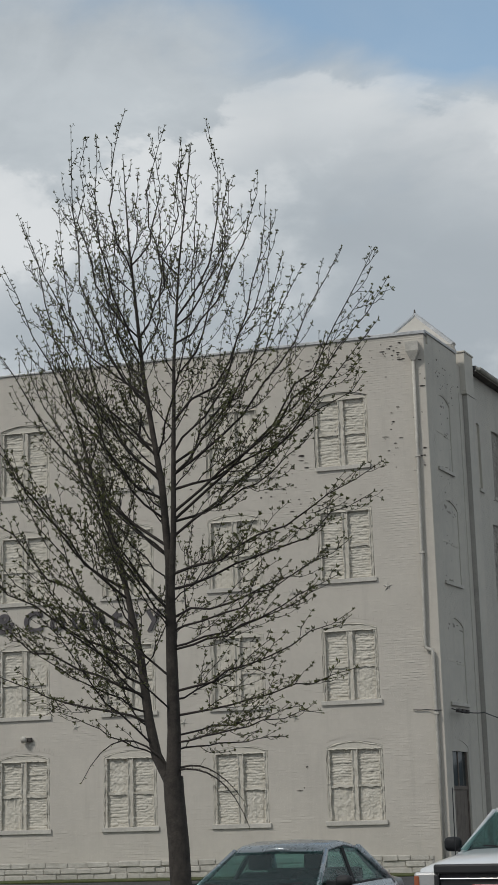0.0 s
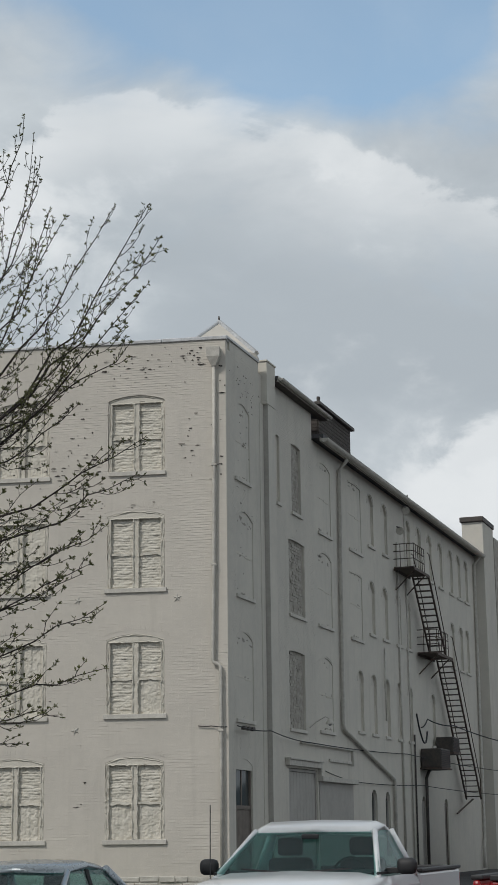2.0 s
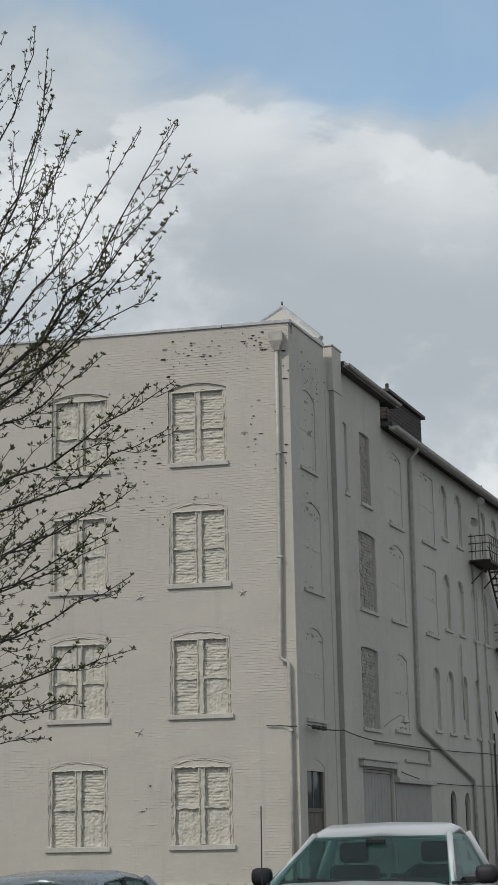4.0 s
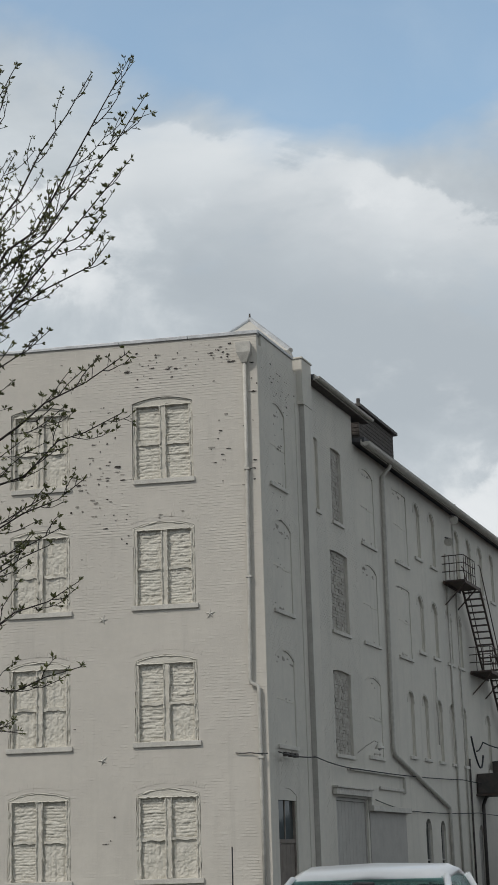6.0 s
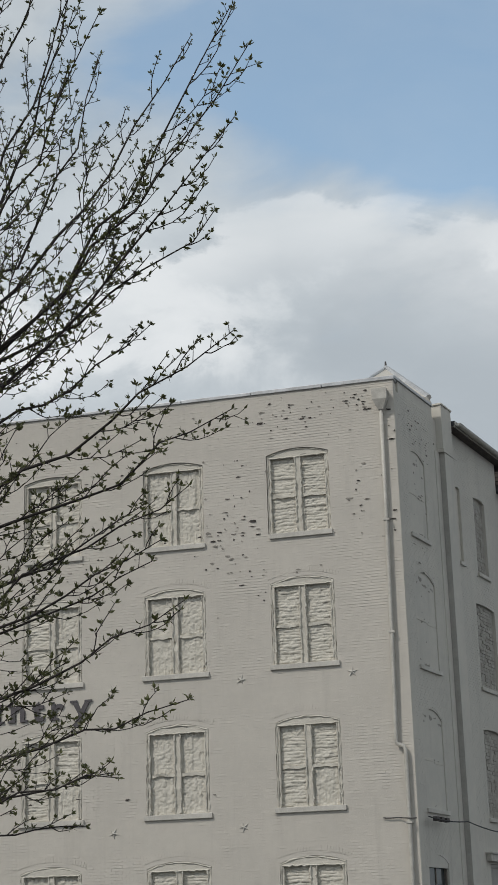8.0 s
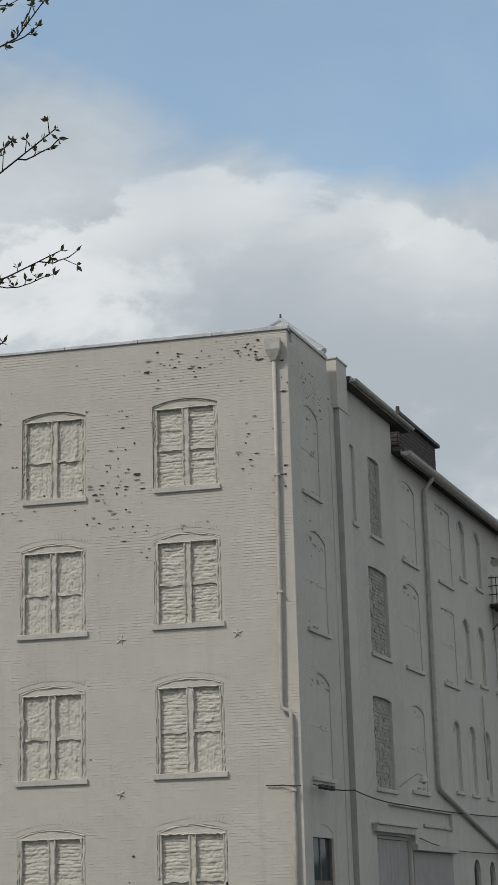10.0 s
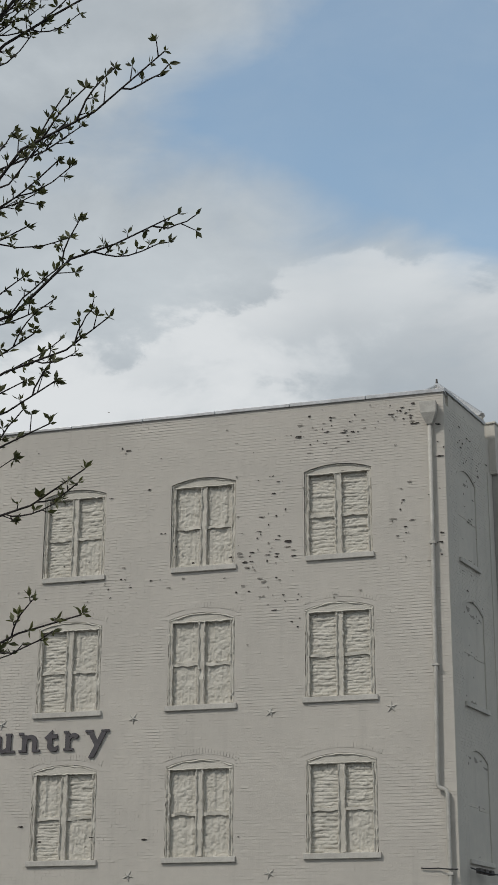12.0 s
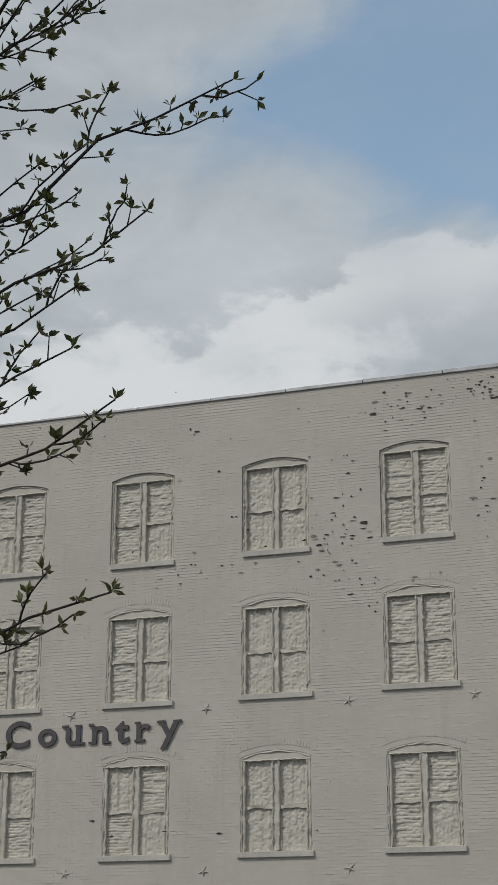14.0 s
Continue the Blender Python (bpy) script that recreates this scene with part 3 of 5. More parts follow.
def side_window(a, b, sill, spring, rise, look_of, rng):
    m = SIDE @ Matrix.Translation(((a + b) / 2, 0, sill))
    h, up = (b - a) / 2, spring - sill
    label = {"faint": "walled-up window painted over flush with the side wall", "barred": "tall window filled with rough unpainted brick", "slim": "narrow round-arched window filled and painted over",
             "dark": "narrow dark arched window low in the side wall", "slot": "slit of a filled window painted over"}[look_of]
    w = thing("side_window", label, "window", m, "side windows", "structure")
    if look_of != "dark":
        part("sill", boxes(((-h - 0.06, -0.07, -0.12), (h + 0.06, 0.14, -0.003)), bevel=0.01), SILL, w)
    back = {"faint": 0.03, "slot": 0.08, "barred": 0.10, "slim": 0.10, "dark": 0.14}[look_of]
    mat = {"faint": PAINT_SIDE, "slot": INFILL, "barred": LOUVRE, "slim": PAINT_SIDE, "dark": PANE}[look_of]
    bm = bmesh.new()
    prism(bm, [(h - 0.003, 0.003), (-h + 0.003, 0.003)] + [(x * 0.996, z - 0.004) for x, z in arch_points(-h, h, up, rise)], back, 0.158)
    part("glass" if look_of == "dark" else "infill", bm, mat, w)
    if look_of == "barred":
        n = int(up / 0.105)
        for i in range(n):
            z = 0.03 + i * up / n
            x = -h + 0.02
            while x < h - 0.05:
                x2 = min(x + rng.uniform(0.20, 0.42), h - 0.02)
                if rng.random() < 0.86:
                    d = rng.uniform(0.006, 0.028)
                    part("brick", boxes(((x, back - d, z), (x2 - 0.015, back + 0.01, z + up / n * 0.8))), LOUVRE, w)
                x = x2
    elif look_of == "faint":
        part("rail", boxes(((-h + 0.03, back - 0.012, up * 0.52), (-0.05, back + 0.01, up * 0.52 + 0.08)), ((0.05, back - 0.012, up * 0.50), (h - 0.03, back + 0.01, up * 0.50 + 0.07)), bevel=0.006), INFILL, w)
        bm = bmesh.new()
        arc = arch_points(-h, h, up + 0.02, rise + 0.05, 12)
        for (xa, za), (xb, zb) in zip(arc, arc[1:]):
            prism(bm, [(xa, za), (xb, zb), (xb, zb + 0.05), (xa, za + 0.05)], -0.008, 0.02)
        part("arch", bm, PAINT_SIDE, w)
        for _ in range(9):
            x, z = rng.uniform(-h * 0.8, h * 0.8), rng.choice((0.08, up * 0.52, up * 0.54, up + 0.02, up * 0.95))
            lx, lz = rng.uniform(0.05, 0.22), rng.uniform(0.012, 0.045)
            bm = bmesh.new()
            ring = [(x + lx * math.cos(a) * rng.uniform(0.6, 1.1), z + rng.gauss(0, 0.03) + lz * math.sin(a)) for a in [i * math.tau / 8 for i in range(8)]]
            bm.faces.new([bm.verts.new((px, back - 0.005, pz)) for px, pz in ring][::-1])
            part("peeled_paint", bm, PEEL, w)
    elif look_of == "slim":
        bm = bmesh.new()
        arc = arch_points(-h - 0.02, h + 0.02, up, rise + 0.03, 12)
        for (xa, za), (xb, zb) in zip(arc, arc[1:]):
            prism(bm, [(xa, za), (xb, zb), (xb, zb + 0.06), (xa, za + 0.06)], -0.018, 0.02)
        part("arch", bm, SILL, w)
        part("frame", boxes(((-h + 0.01, back - 0.03, 0.0), (-h + 0.08, back + 0.01, up)), ((h - 0.08, back - 0.03, 0.0), (h - 0.01, back + 0.01, up))), INFILL, w)
    elif look_of == "dark":
        part("frame", boxes(((-h + 0.005, 0.08, 0.0), (-h + 0.06, 0.15, up)), ((h - 0.06, 0.08, 0.0), (h - 0.005, 0.15, up)), ((-h + 0.06, 0.09, up * 0.5), (h - 0.06, 0.15, up * 0.5 + 0.05))), DOOR_PAINT, w)


rng = random.Random(11)
for group, kind in ((wide, "faint"), (slot, "slot"), (barred, "barred"), (faint, "faint"), (slim, "slim"), (dark, "dark")):
    for o in group:
        side_window(*o, kind, rng)


def plank_door(name, a, b, z1, label, mat, boards, rise=0.0, transom=False):
    m = SIDE @ Matrix.Translation(((a + b) / 2, 0, 0))
    h = (b - a) / 2
    d = thing(name, label, "door", m, kind="structure")
    top = z1 - (1.25 if transom else 0.0)
    step = (2 * h - 0.16) / boards
    part("door_frame", boxes(((-h + 0.004, 0.06, 0.02), (-h + 0.08, 0.156, z1)), ((h - 0.08, 0.06, 0.02), (h - 0.004, 0.156, z1)), ((-h + 0.08, 0.06, z1 - 0.09), (h - 0.08, 0.156, z1 + rise * 0.6))), mat, d)
    for i in range(boards):
        x = -h + 0.08 + i * step
        part("board", boxes(((x + 0.004, 0.09, 0.03), (x + step - 0.004, 0.15, top - 0.1)), bevel=0.006), mat, d)
    if transom:
        part("transom_bar", boxes(((-h + 0.08, 0.07, top - 0.09), (h - 0.08, 0.15, top + 0.03))), mat, d)
        part("pane", boxes(((-h + 0.08, 0.12, top + 0.03), (h - 0.08, 0.13, z1 - 0.09))), PANE, d)
        part("glazing_bar", boxes(((-0.03, 0.10, top + 0.03), (0.03, 0.145, z1 - 0.09))), mat, d)
        bm = bmesh.new()
        prism(bm, [(h - 0.004, z1 - 0.14), (-h + 0.004, z1 - 0.14)] + [(x * 0.995, z - 0.004) for x, z in arch_points(-h, h, z1, rise)], 0.015, 0.055)
        part("head", bm, PAINT_SIDE, d)
    return d


plank_door("door_1", 0.32, 1.90, 3.90, "weathered brown door with a tall glazed transom", DOOR_DARK, 4, 0.2, True)
plank_door("door_2", 5.60, 8.90, 3.98, "wide pale boarded loading door", DOOR_PAINT, 9)
plank_door("door_3", 24.4, 25.3, 3.0, "narrow arched grey door", DOOR_PAINT, 3, 0.3)
plank_door("door_4", 28.85, 29.6, 3.0, "narrow arched dark door", DOOR_DARK, 3, 0.3)


def side_box(name, items, mat, label, category, bevel=0.008, kind="structure"):
    ob = part(name, boxes(*[((u0, -o1, z0), (u1, -o0, z1)) for u0, u1, o0, o1, z0, z1 in items], bevel=bevel), mat)
    ob.matrix_world = SIDE
    return tagged(ob, label, category, kind=kind)


side_box("lintel", [(5.25, 9.0, 0.003, 0.16, 4.06, 4.26), (5.20, 9.05, 0.003, 0.22, 4.26, 4.32)], METAL_PAINT, "painted projecting lintel over the loading door", "lintel")
side_box("door_hood", [(8.95, 13.6, 0.003, 0.20, 3.62, 3.80), (8.95, 9.10, 0.003, 0.14, 3.80, 4.26)], METAL_PAINT, "long shallow painted hood beside the loading door", "hood")
side_box("filled_bay", [(9.05, 13.4, 0.003, 0.03, 0.0, 3.60)], DOOR_PAINT, "flat painted filling of a former wide opening", "wall panel")
side_box("sign_frame", [(6.85, 13.4, 0.003, 0.10, 4.86, 4.95), (13.3, 13.4, 0.003, 0.10, 4.30, 4.86), (10.3, 13.2, 0.003, 0.07, 4.36, 4.46)], METAL_PAINT, "empty painted frame of a former sign", "sign frame")
# corner pier, buttress and parapet of the side
buttress = thing("buttress", "square painted brick buttress rising above the eave", "buttress", SIDE, kind="structure")
for name, lo, hi in (("shaft", (3.36, -0.20, 0.0), (4.12, 0.3, 16.1)), ("ledge", (3.24, -0.22, 16.1), (4.14, 0.3, 16.2)), ("head", (3.24, -0.21, 16.2), (4.14, 0.35, 17.60)), ("cap", (3.2, -0.24, 17.60), (4.18, 0.4, 17.66))):
    part(name, boxes((lo, hi), bevel=0.012), PAINT_SIDE, buttress)
# thin slab in a darker grey on the shaft face towards the corner
part("grey_strip", boxes(((3.345, -0.196, 0.0), (3.3595, -0.004, 16.08))), DULL_GREY, buttress, "darker grey strip on the buttress face")
part("pilaster", boxes(((2.98, -0.03, 0.0), (3.34, 0.1, 16.1)), bevel=0.008), PAINT_SIDE, buttress)


def corner_roof():
    """A small hipped roof a little way behind the corner parapet."""
    bm = bmesh.new()
    tip = bm.verts.new((APEX[0], APEX[1], APEX[2]))
    feet = ((-1.69, 2.18, 18.05), (0.33, 3.94, 18.07), (0.25, 9.8, 18.05), (-3.4, 9.8, 18.05))
    base = [bm.verts.new(p) for p in feet]
    for k in range(4):
        bm.faces.new((base[k], base[(k + 1) % 4], tip))
    bm.faces.new(base[::-1])
    bmesh.ops.recalc_face_normals(bm, faces=bm.faces)
    roof = thing("corner_roof", "small pale hipped roof behind the corner parapet", "roof", kind="structure")
    part("cladding", bm, PAINT, roof)
    bm = bmesh.new()
    low = [bm.verts.new((x, y, 16.75)) for x, y, z in feet]
    high = [bm.verts.new((x, y, z - 0.004)) for x, y, z in feet]
    for k in range(4):
        bm.faces.new((low[k], low[(k + 1) % 4], high[(k + 1) % 4], high[k]))
    part("wall", bm, PAINT, roof)
    for p, r in zip(feet[:3], (0.05, 0.10, 0.05)):
        part("ridge", tube([APEX, p], r, 6), COPING, roof)
    # small dark stub added on the peak in place of a perched bird
    part("bird_stand_in", tube([(APEX[0], APEX[1], APEX[2] - 0.05), (APEX[0], APEX[1], APEX[2] + 0.22)], [0.05, 0.03], 6), DARK_METAL, roof)


APEX = (-1.38, 6.3, 20.05)
corner_roof()
side_box("side_coping", [(-0.25, 2.96, -0.42, 0.04, TOP + 0.064, TOP + 0.15)], COPING, "thin metal coping on the side parapet", "coping")
side_box("side_parapet", [(0.10, 2.97, -0.40, -0.003, HIGH + 0.003, TOP + 0.06)], PAINT_SIDE, "painted brick parapet of the side wall", "parapet")


# roofs and gutters
def roof_slab(name, u0, u1, z, back, rise, mat, label, over=0.45):
    bm = bmesh.new()
    prism(bm, [(-over, 0.0), (back, rise), (back, rise + 0.14), (-over, 0.14)], u0, u1)
    ob = part(name, bm, mat)
    # the outline runs out from the wall, the length along it
    turn = Matrix(((0, 1, 0, 0), (1, 0, 0, 0), (0, 0, 1, 0), (0, 0, 0, 1)))
    for v in ob.data.vertices:
        v.co = turn @ v.co
    ob.data.flip_normals()
    ob.matrix_world = SIDE @ Matrix.Translation((0, 0, z))
    return tagged(ob, label, "roof", kind="structure")


roof_slab("roof", 4.19, 10.25, HIGH + 0.06, 8.0, 0.5, ROOFING, "dark felt roof with a deep eave", 0.30)
roof_slab("roof", 9.02, 38.2, EAVE + 0.05, 9.0, 0.3, ROOFING, "long low dark felt roof")
tagged(part("roof_deck", boxes(((WEST + 0.1, 0.45, TOP - 0.9), (-0.5, 30, TOP - 0.7))), ROOFING), "flat dark felt roof behind the parapet", "roof", kind="structure")


def gutter(u0, u1, z, out, r, label):
    g = thing("gutter", label, "gutter", SIDE, kind="structure")
    bm = bmesh.new()
    n = 8
    line = [(-out + r * math.cos(math.pi + math.pi * i / n), z + r * math.sin(math.pi + math.pi * i / n)) for i in range(n + 1)]
    line += [(y * 1.0 + (0.012 if i == 0 else -0.012), zz + 0.01) for i, (y, zz) in enumerate((line[-1], line[0]))]
    outline = [(y, zz) for y, zz in line]
    a = [bm.verts.new((u0, y, zz)) for y, zz in outline]
    b = [bm.verts.new((u1, y, zz)) for y, zz in outline]
    bm.faces.new(a)
    bm.faces.new(b[::-1])
    for i in range(len(a)):
        j = (i + 1) % len(a)
        bm.faces.new((a[i], a[j], b[j], b[i]))
    part("trough", bm, METAL_PAINT, g)
    part("fascia", boxes(((u0, -out + r + 0.004, z - 0.10), (u1, -out + r + 0.05, z + 0.10))), METAL_PAINT, g)
    return g


gutter(4.19, 10.25, HIGH + 0.10, 0.40, 0.08, "painted metal gutter along the upper eave")
gutter(9.02, 38.1, EAVE + 0.02, 0.50, 0.14, "painted metal gutter along the lower eave")
side_box("soffit", [(4.19, 10.24, 0.002, 0.28, HIGH - 0.02, HIGH + 0.05)], SHINGLE, "dark board soffit under the upper eave", "soffit")

# rooftop penthouse clad in weathered boards
pent = thing("penthouse", "dark weathered board penthouse on the side roof", "roof structure", SIDE, kind="structure")
part("body", boxes(((10.7, 0.25, 16.0), (15.1, 4.0, 17.86))), SHINGLE, pent)
for i in range(12):
    z = 16.12 + i * 0.145
    part("board", boxes(((10.68, 0.215, z), (15.12, 0.249, z + 0.13)), bevel=0.006), SHINGLE, pent)
    part("board", boxes(((10.655, 0.26, z + 0.01), (10.699, 3.9, z + 0.135)), bevel=0.006), SHINGLE, pent)
part("roof_cap", boxes(((10.5, 0.08, 17.87), (15.35, 4.2, 18.0)), bevel=0.02), DARK_METAL, pent)
part("vent_pipe", tube([(11.0, 0.3, 17.98), (11.0, 0.3, 18.3)], 0.07), DARK_METAL, pent)
part("vent_pipe", tube([(24.5, 0.2, 16.2), (24.5, 0.2, 16.95)], 0.03), DARK_METAL, pent)


# tower at the far end
tower = thing("tower", "painted brick stair tower with a black cap", "tower", SIDE, kind="structure")
part("shaft", boxes(((38.22, -0.52, 0.0), (41.0, 0.62, 18.02)), bevel=0.02), PAINT_SIDE, tower)
part("cap", boxes(((38.08, -0.58, 18.03), (41.1, 0.70, 18.30)), bevel=0.03), DARK_METAL, tower)
part("street_front", boxes(((41.0, -0.56, 0.0), (42.2, 3.0, 17.6))), LOUVRE, tower)
for z in (16.3, 15.5, 14.2, 9.0, 7.4, 6.0, 4.4):
    part("bracket", boxes(((41.9, -0.66, z), (42.3, -0.54, z + 0.30)), bevel=0.03), IRON, tower)

# closing walls of the building, out of sight
tagged(part("wall_back", boxes(((WEST, 30.0, 0), (5.0, 30.4, EAVE))), PAINT_SIDE), "plain painted rear wall", "wall", kind="structure")
tagged(part("wall_west", boxes(((WEST, 0.42, 0), (WEST + 0.4, 29.9, TOP - 0.8))), PAINT_SIDE), "plain painted end wall", "wall", kind="structure")


# ---------------------------------------------------------------- sign letters
def letter(ch, x, z, size, parent, m, serif=True, wide=1.0):
    cu = bpy.data.curves.new("letter", "FONT")
    cu.body, cu.size, cu.extrude, cu.offset = ch, size, 0.022, 0.022 * size
    tmp = bpy.data.objects.new("letter", cu)
    scene.collection.objects.link(tmp)
    me = bpy.data.meshes.new_from_object(tmp.evaluated_get(bpy.context.evaluated_depsgraph_get()))
    bpy.data.objects.remove(tmp)
    bpy.data.curves.remove(cu)
    me.materials.clear()
    me.materials.append(LETTER)
    for v in me.vertices:
        v.co = Vector((v.co.x * wide, -v.co.z, v.co.y))
    xs = [v.co.x for v in me.vertices]
    mid = (min(xs) + max(xs)) / 2
    feet = {"T": [(0, 0, 0.30)], "n": [(-0.19, 0, 0.22), (0.19, 0, 0.22), (-0.24, 0.50, 0.14)], "u": [(-0.23, 0.50, 0.18), (0.14, 0.50, 0.18), (0.24, 0, 0.16)], "w": [(-0.32, 0.50, 0.22), (0.32, 0.50, 0.22), (0, 0.50, 0.14)],
            "r": [(-0.10, 0, 0.28), (-0.17, 0.50, 0.14)], "y": [(-0.22, 0.50, 0.22), (0.22, 0.50, 0.22)], "t": [], "I": [(0, 0, 0.28), (0, 0.66, 0.28)], "U": [(-0.24, 0.66, 0.20), (0.24, 0.66, 0.20)],
            "R": [(-0.2, 0, 0.24), (0.24, 0, 0.18)], "N": [(-0.24, 0, 0.2), (0.24, 0.66, 0.2)], "F": [(-0.16, 0, 0.24)], "E": []}
    bm = bmesh.new()
    bm.from_mesh(me)
    if serif:
        for fx, fz, fw in feet.get(ch, []):
            add_box(bm, (mid + (fx - fw / 2) * size * wide, -0.021, fz * size - 0.02 * size), (mid + (fx + fw / 2) * size * wide, 0.021, fz * size + 0.045 * size))
    for v in bm.verts:
        v.co += Vector((x - mid, 0, z))
    bm.to_mesh(me)
    bm.free()
    ob = new("letter", me)
    ob.parent = parent
    return ob


def sign():
    s = thing("wall_sign", "dark raised serif lettering fixed to the front wall", "sign", pose(0, -0.036, 0))
    for ch, x in zip("Town&Country", (-18.62, -17.86, -17.05, -16.20, -15.08, -14.05, -13.17, -12.42, -11.66, -11.02, -10.42, -9.70)):
        letter(ch, x, 8.30, 0.92 if ch not in "TC&" else 0.95, s, None, wide=1.12)
    v = thing("wall_sign", "column of dark raised capital letters beside the pipe", "sign", pose(0, -0.036, 0))
    for i, ch in enumerate("FURNITURE"):
        letter(ch, -20.10, 11.05 - i * 0.545, 0.60, v, None)


sign()


# ---------------------------------------------------------------- downpipes, cables and fixtures
def downpipe(name, pts, r, label, m=None, clips=(), mat=METAL_PAINT):
    d = thing(name, label, "downpipe", m or Matrix.Identity(4))
    part("pipe", tube(pts, r, 10), mat, d, smooth=True)
    for p in clips:
        part("bracket", boxes(((p[0] - r - 0.03, p[1] - r - 0.01, p[2] - 0.03), (p[0] + r + 0.03, p[1] + r + 0.03, p[2] + 0.03)), bevel=0.008), mat, d)
    return d


fp = downpipe("downpipe", [(-0.47, -0.11, 16.55), (-0.48, -0.11, 13.2), (-0.51, -0.11, 10.0), (-0.56, -0.11, 7.10), (-0.545, -0.11, 7.0), (-0.36, -0.11, 6.92), (-0.32, -0.11, 6.82), (-0.32, -0.11, 4.0), (-0.31, -0.11, 0.1)], 0.055,
              "painted metal downpipe with an offset bend", clips=[(-0.48, -0.11, 13.25), (-0.51, -0.11, 10.05), (-0.32, -0.11, 4.9)])
bm = bmesh.new()
a = [bm.verts.new(v) for v in ((-0.70, -0.28, 17.12), (-0.26, -0.28, 17.12), (-0.26, -0.02, 17.12), (-0.70, -0.02, 17.12))]
b = [bm.verts.new(v) for v in ((-0.68, -0.28, 16.80), (-0.26, -0.28, 16.80), (-0.26, -0.02, 16.80), (-0.68, -0.02, 16.80))]
c = [bm.verts.new(v) for v in ((-0.54, -0.18, 16.50), (-0.40, -0.18, 16.50), (-0.40, -0.04, 16.50), (-0.54, -0.04, 16.50))]
bm.faces.new(a)
bm.faces.new(c[::-1])
for lo, hi in ((a, b), (b, c)):
    for i in range(4):
        j = (i + 1) % 4
        bm.faces.new((lo[j], lo[i], hi[i], hi[j]))
bmesh.ops.recalc_face_normals(bm, faces=bm.faces)
part("rainwater_head", bm, METAL_PAINT, fp)
downpipe("downpipe", [(-19.62, -0.10, 17.2), (-19.62, -0.10, 0.1)], 0.05, "slim dark painted downpipe near the end of the front wall", mat=DARK_METAL)
downpipe("downpipe", [(12.2, -0.45, 16.05), (12.2, -0.40, 15.9), (12.25, -0.10, 15.6), (12.0, -0.10, 5.80), (12.15, -0.10, 5.6), (19.35, -0.10, 4.0), (19.45, -0.10, 3.85), (19.45, -0.10, 0.1)], 0.075, "thick painted downpipe with a long sloping run", SIDE)
downpipe("downpipe", [(37.5, -0.45, 16.05), (37.55, -0.10, 15.6), (37.3, -0.10, 1.6), (36.9, -0.14, 1.2), (36.8, -0.14, 0.1)], 0.08, "painted downpipe by the stair tower", SIDE)
downpipe("conduit", [(22.7, -0.06, 15.7), (22.6, -0.06, 0.3)], 0.035, "thin painted conduit on the side wall", SIDE)
downpipe("conduit", [(21.2, -0.06, 14.2), (21.1, -0.06, 0.3)], 0.045, "thin painted conduit on the side wall", SIDE)
downpipe("conduit", [(18.6, -0.06, 9.3), (18.55, -0.06, 6.3)], 0.03, "thin painted conduit on the side wall", SIDE)
downpipe("conduit", [(23.3, -0.06, 6.0), (23.2, -0.06, 0.2)], 0.04, "dark service conduit on the side wall", SIDE, mat=DARK_METAL)
downpipe("conduit", [(26.0, -0.30, 4.7), (25.2, -0.20, 4.5), (25.0, -0.12, 4.2), (24.9, -0.12, 0.2)], 0.07, "dark bent service pipe on the side wall", SIDE, mat=DARK_METAL)


def cable(pts, r, label, sag=0.0, m=SIDE):
    p, line = [Vector(q) for q in pts], []
    for a, b in zip(p, p[1:]):
        for i in range(8):
            f = i / 8
            line.append(a.lerp(b, f) - Vector((0, 0, sag * 4 * f * (1 - f))))
    line.append(p[-1])
    ob = part("cable", tube(line, r, 5), CABLE, smooth=True)
    ob.matrix_world = m
    return tagged(ob, label, "cable")


cable([(-0.2, -0.25, 5.05), (2.3, -0.50, 5.02), (7.8, -0.10, 4.92), (21.7, -0.10, 5.1), (38.0, -0.9, 4.9)], 0.018, "slack black cable along the side wall", 0.06)
cable([(24.0, -0.2, 6.35), (24.8, -0.3, 6.75), (27.5, -0.9, 6.6), (40.0, -1.5, 6.3), (60.0, -6.0, 7.3)], 0.03, "thick black service cable leading off the wall", 0.1)
cable([(23.2, -0.2, 6.9), (23.6, -0.3, 5.9), (24.3, -0.3, 5.7), (24.7, -0.3, 6.2)], 0.04, "looped black service cable", 0.1)
cable([(9.6, -0.08, 4.0), (14.0, -0.08, 3.72), (24.0, -0.12, 3.85), (38.0, -0.9, 3.7)], 0.016, "thin cable along the side wall", 0.05)
cable([(-1.05, -0.05, 5.06), (-0.62, -0.06, 5.05), (-0.1, -0.25, 5.0)], 0.016, "short black cable end on the front wall", 0.01, FRONT)
for x in (0.35, 0.75, 1.15):
    side_box("insulator", [(x, x + 0.22, 0.18, 0.30, 4.96, 5.08)], DARK_METAL, "dark cable clamp on the side wall", "cable clamp", kind="")


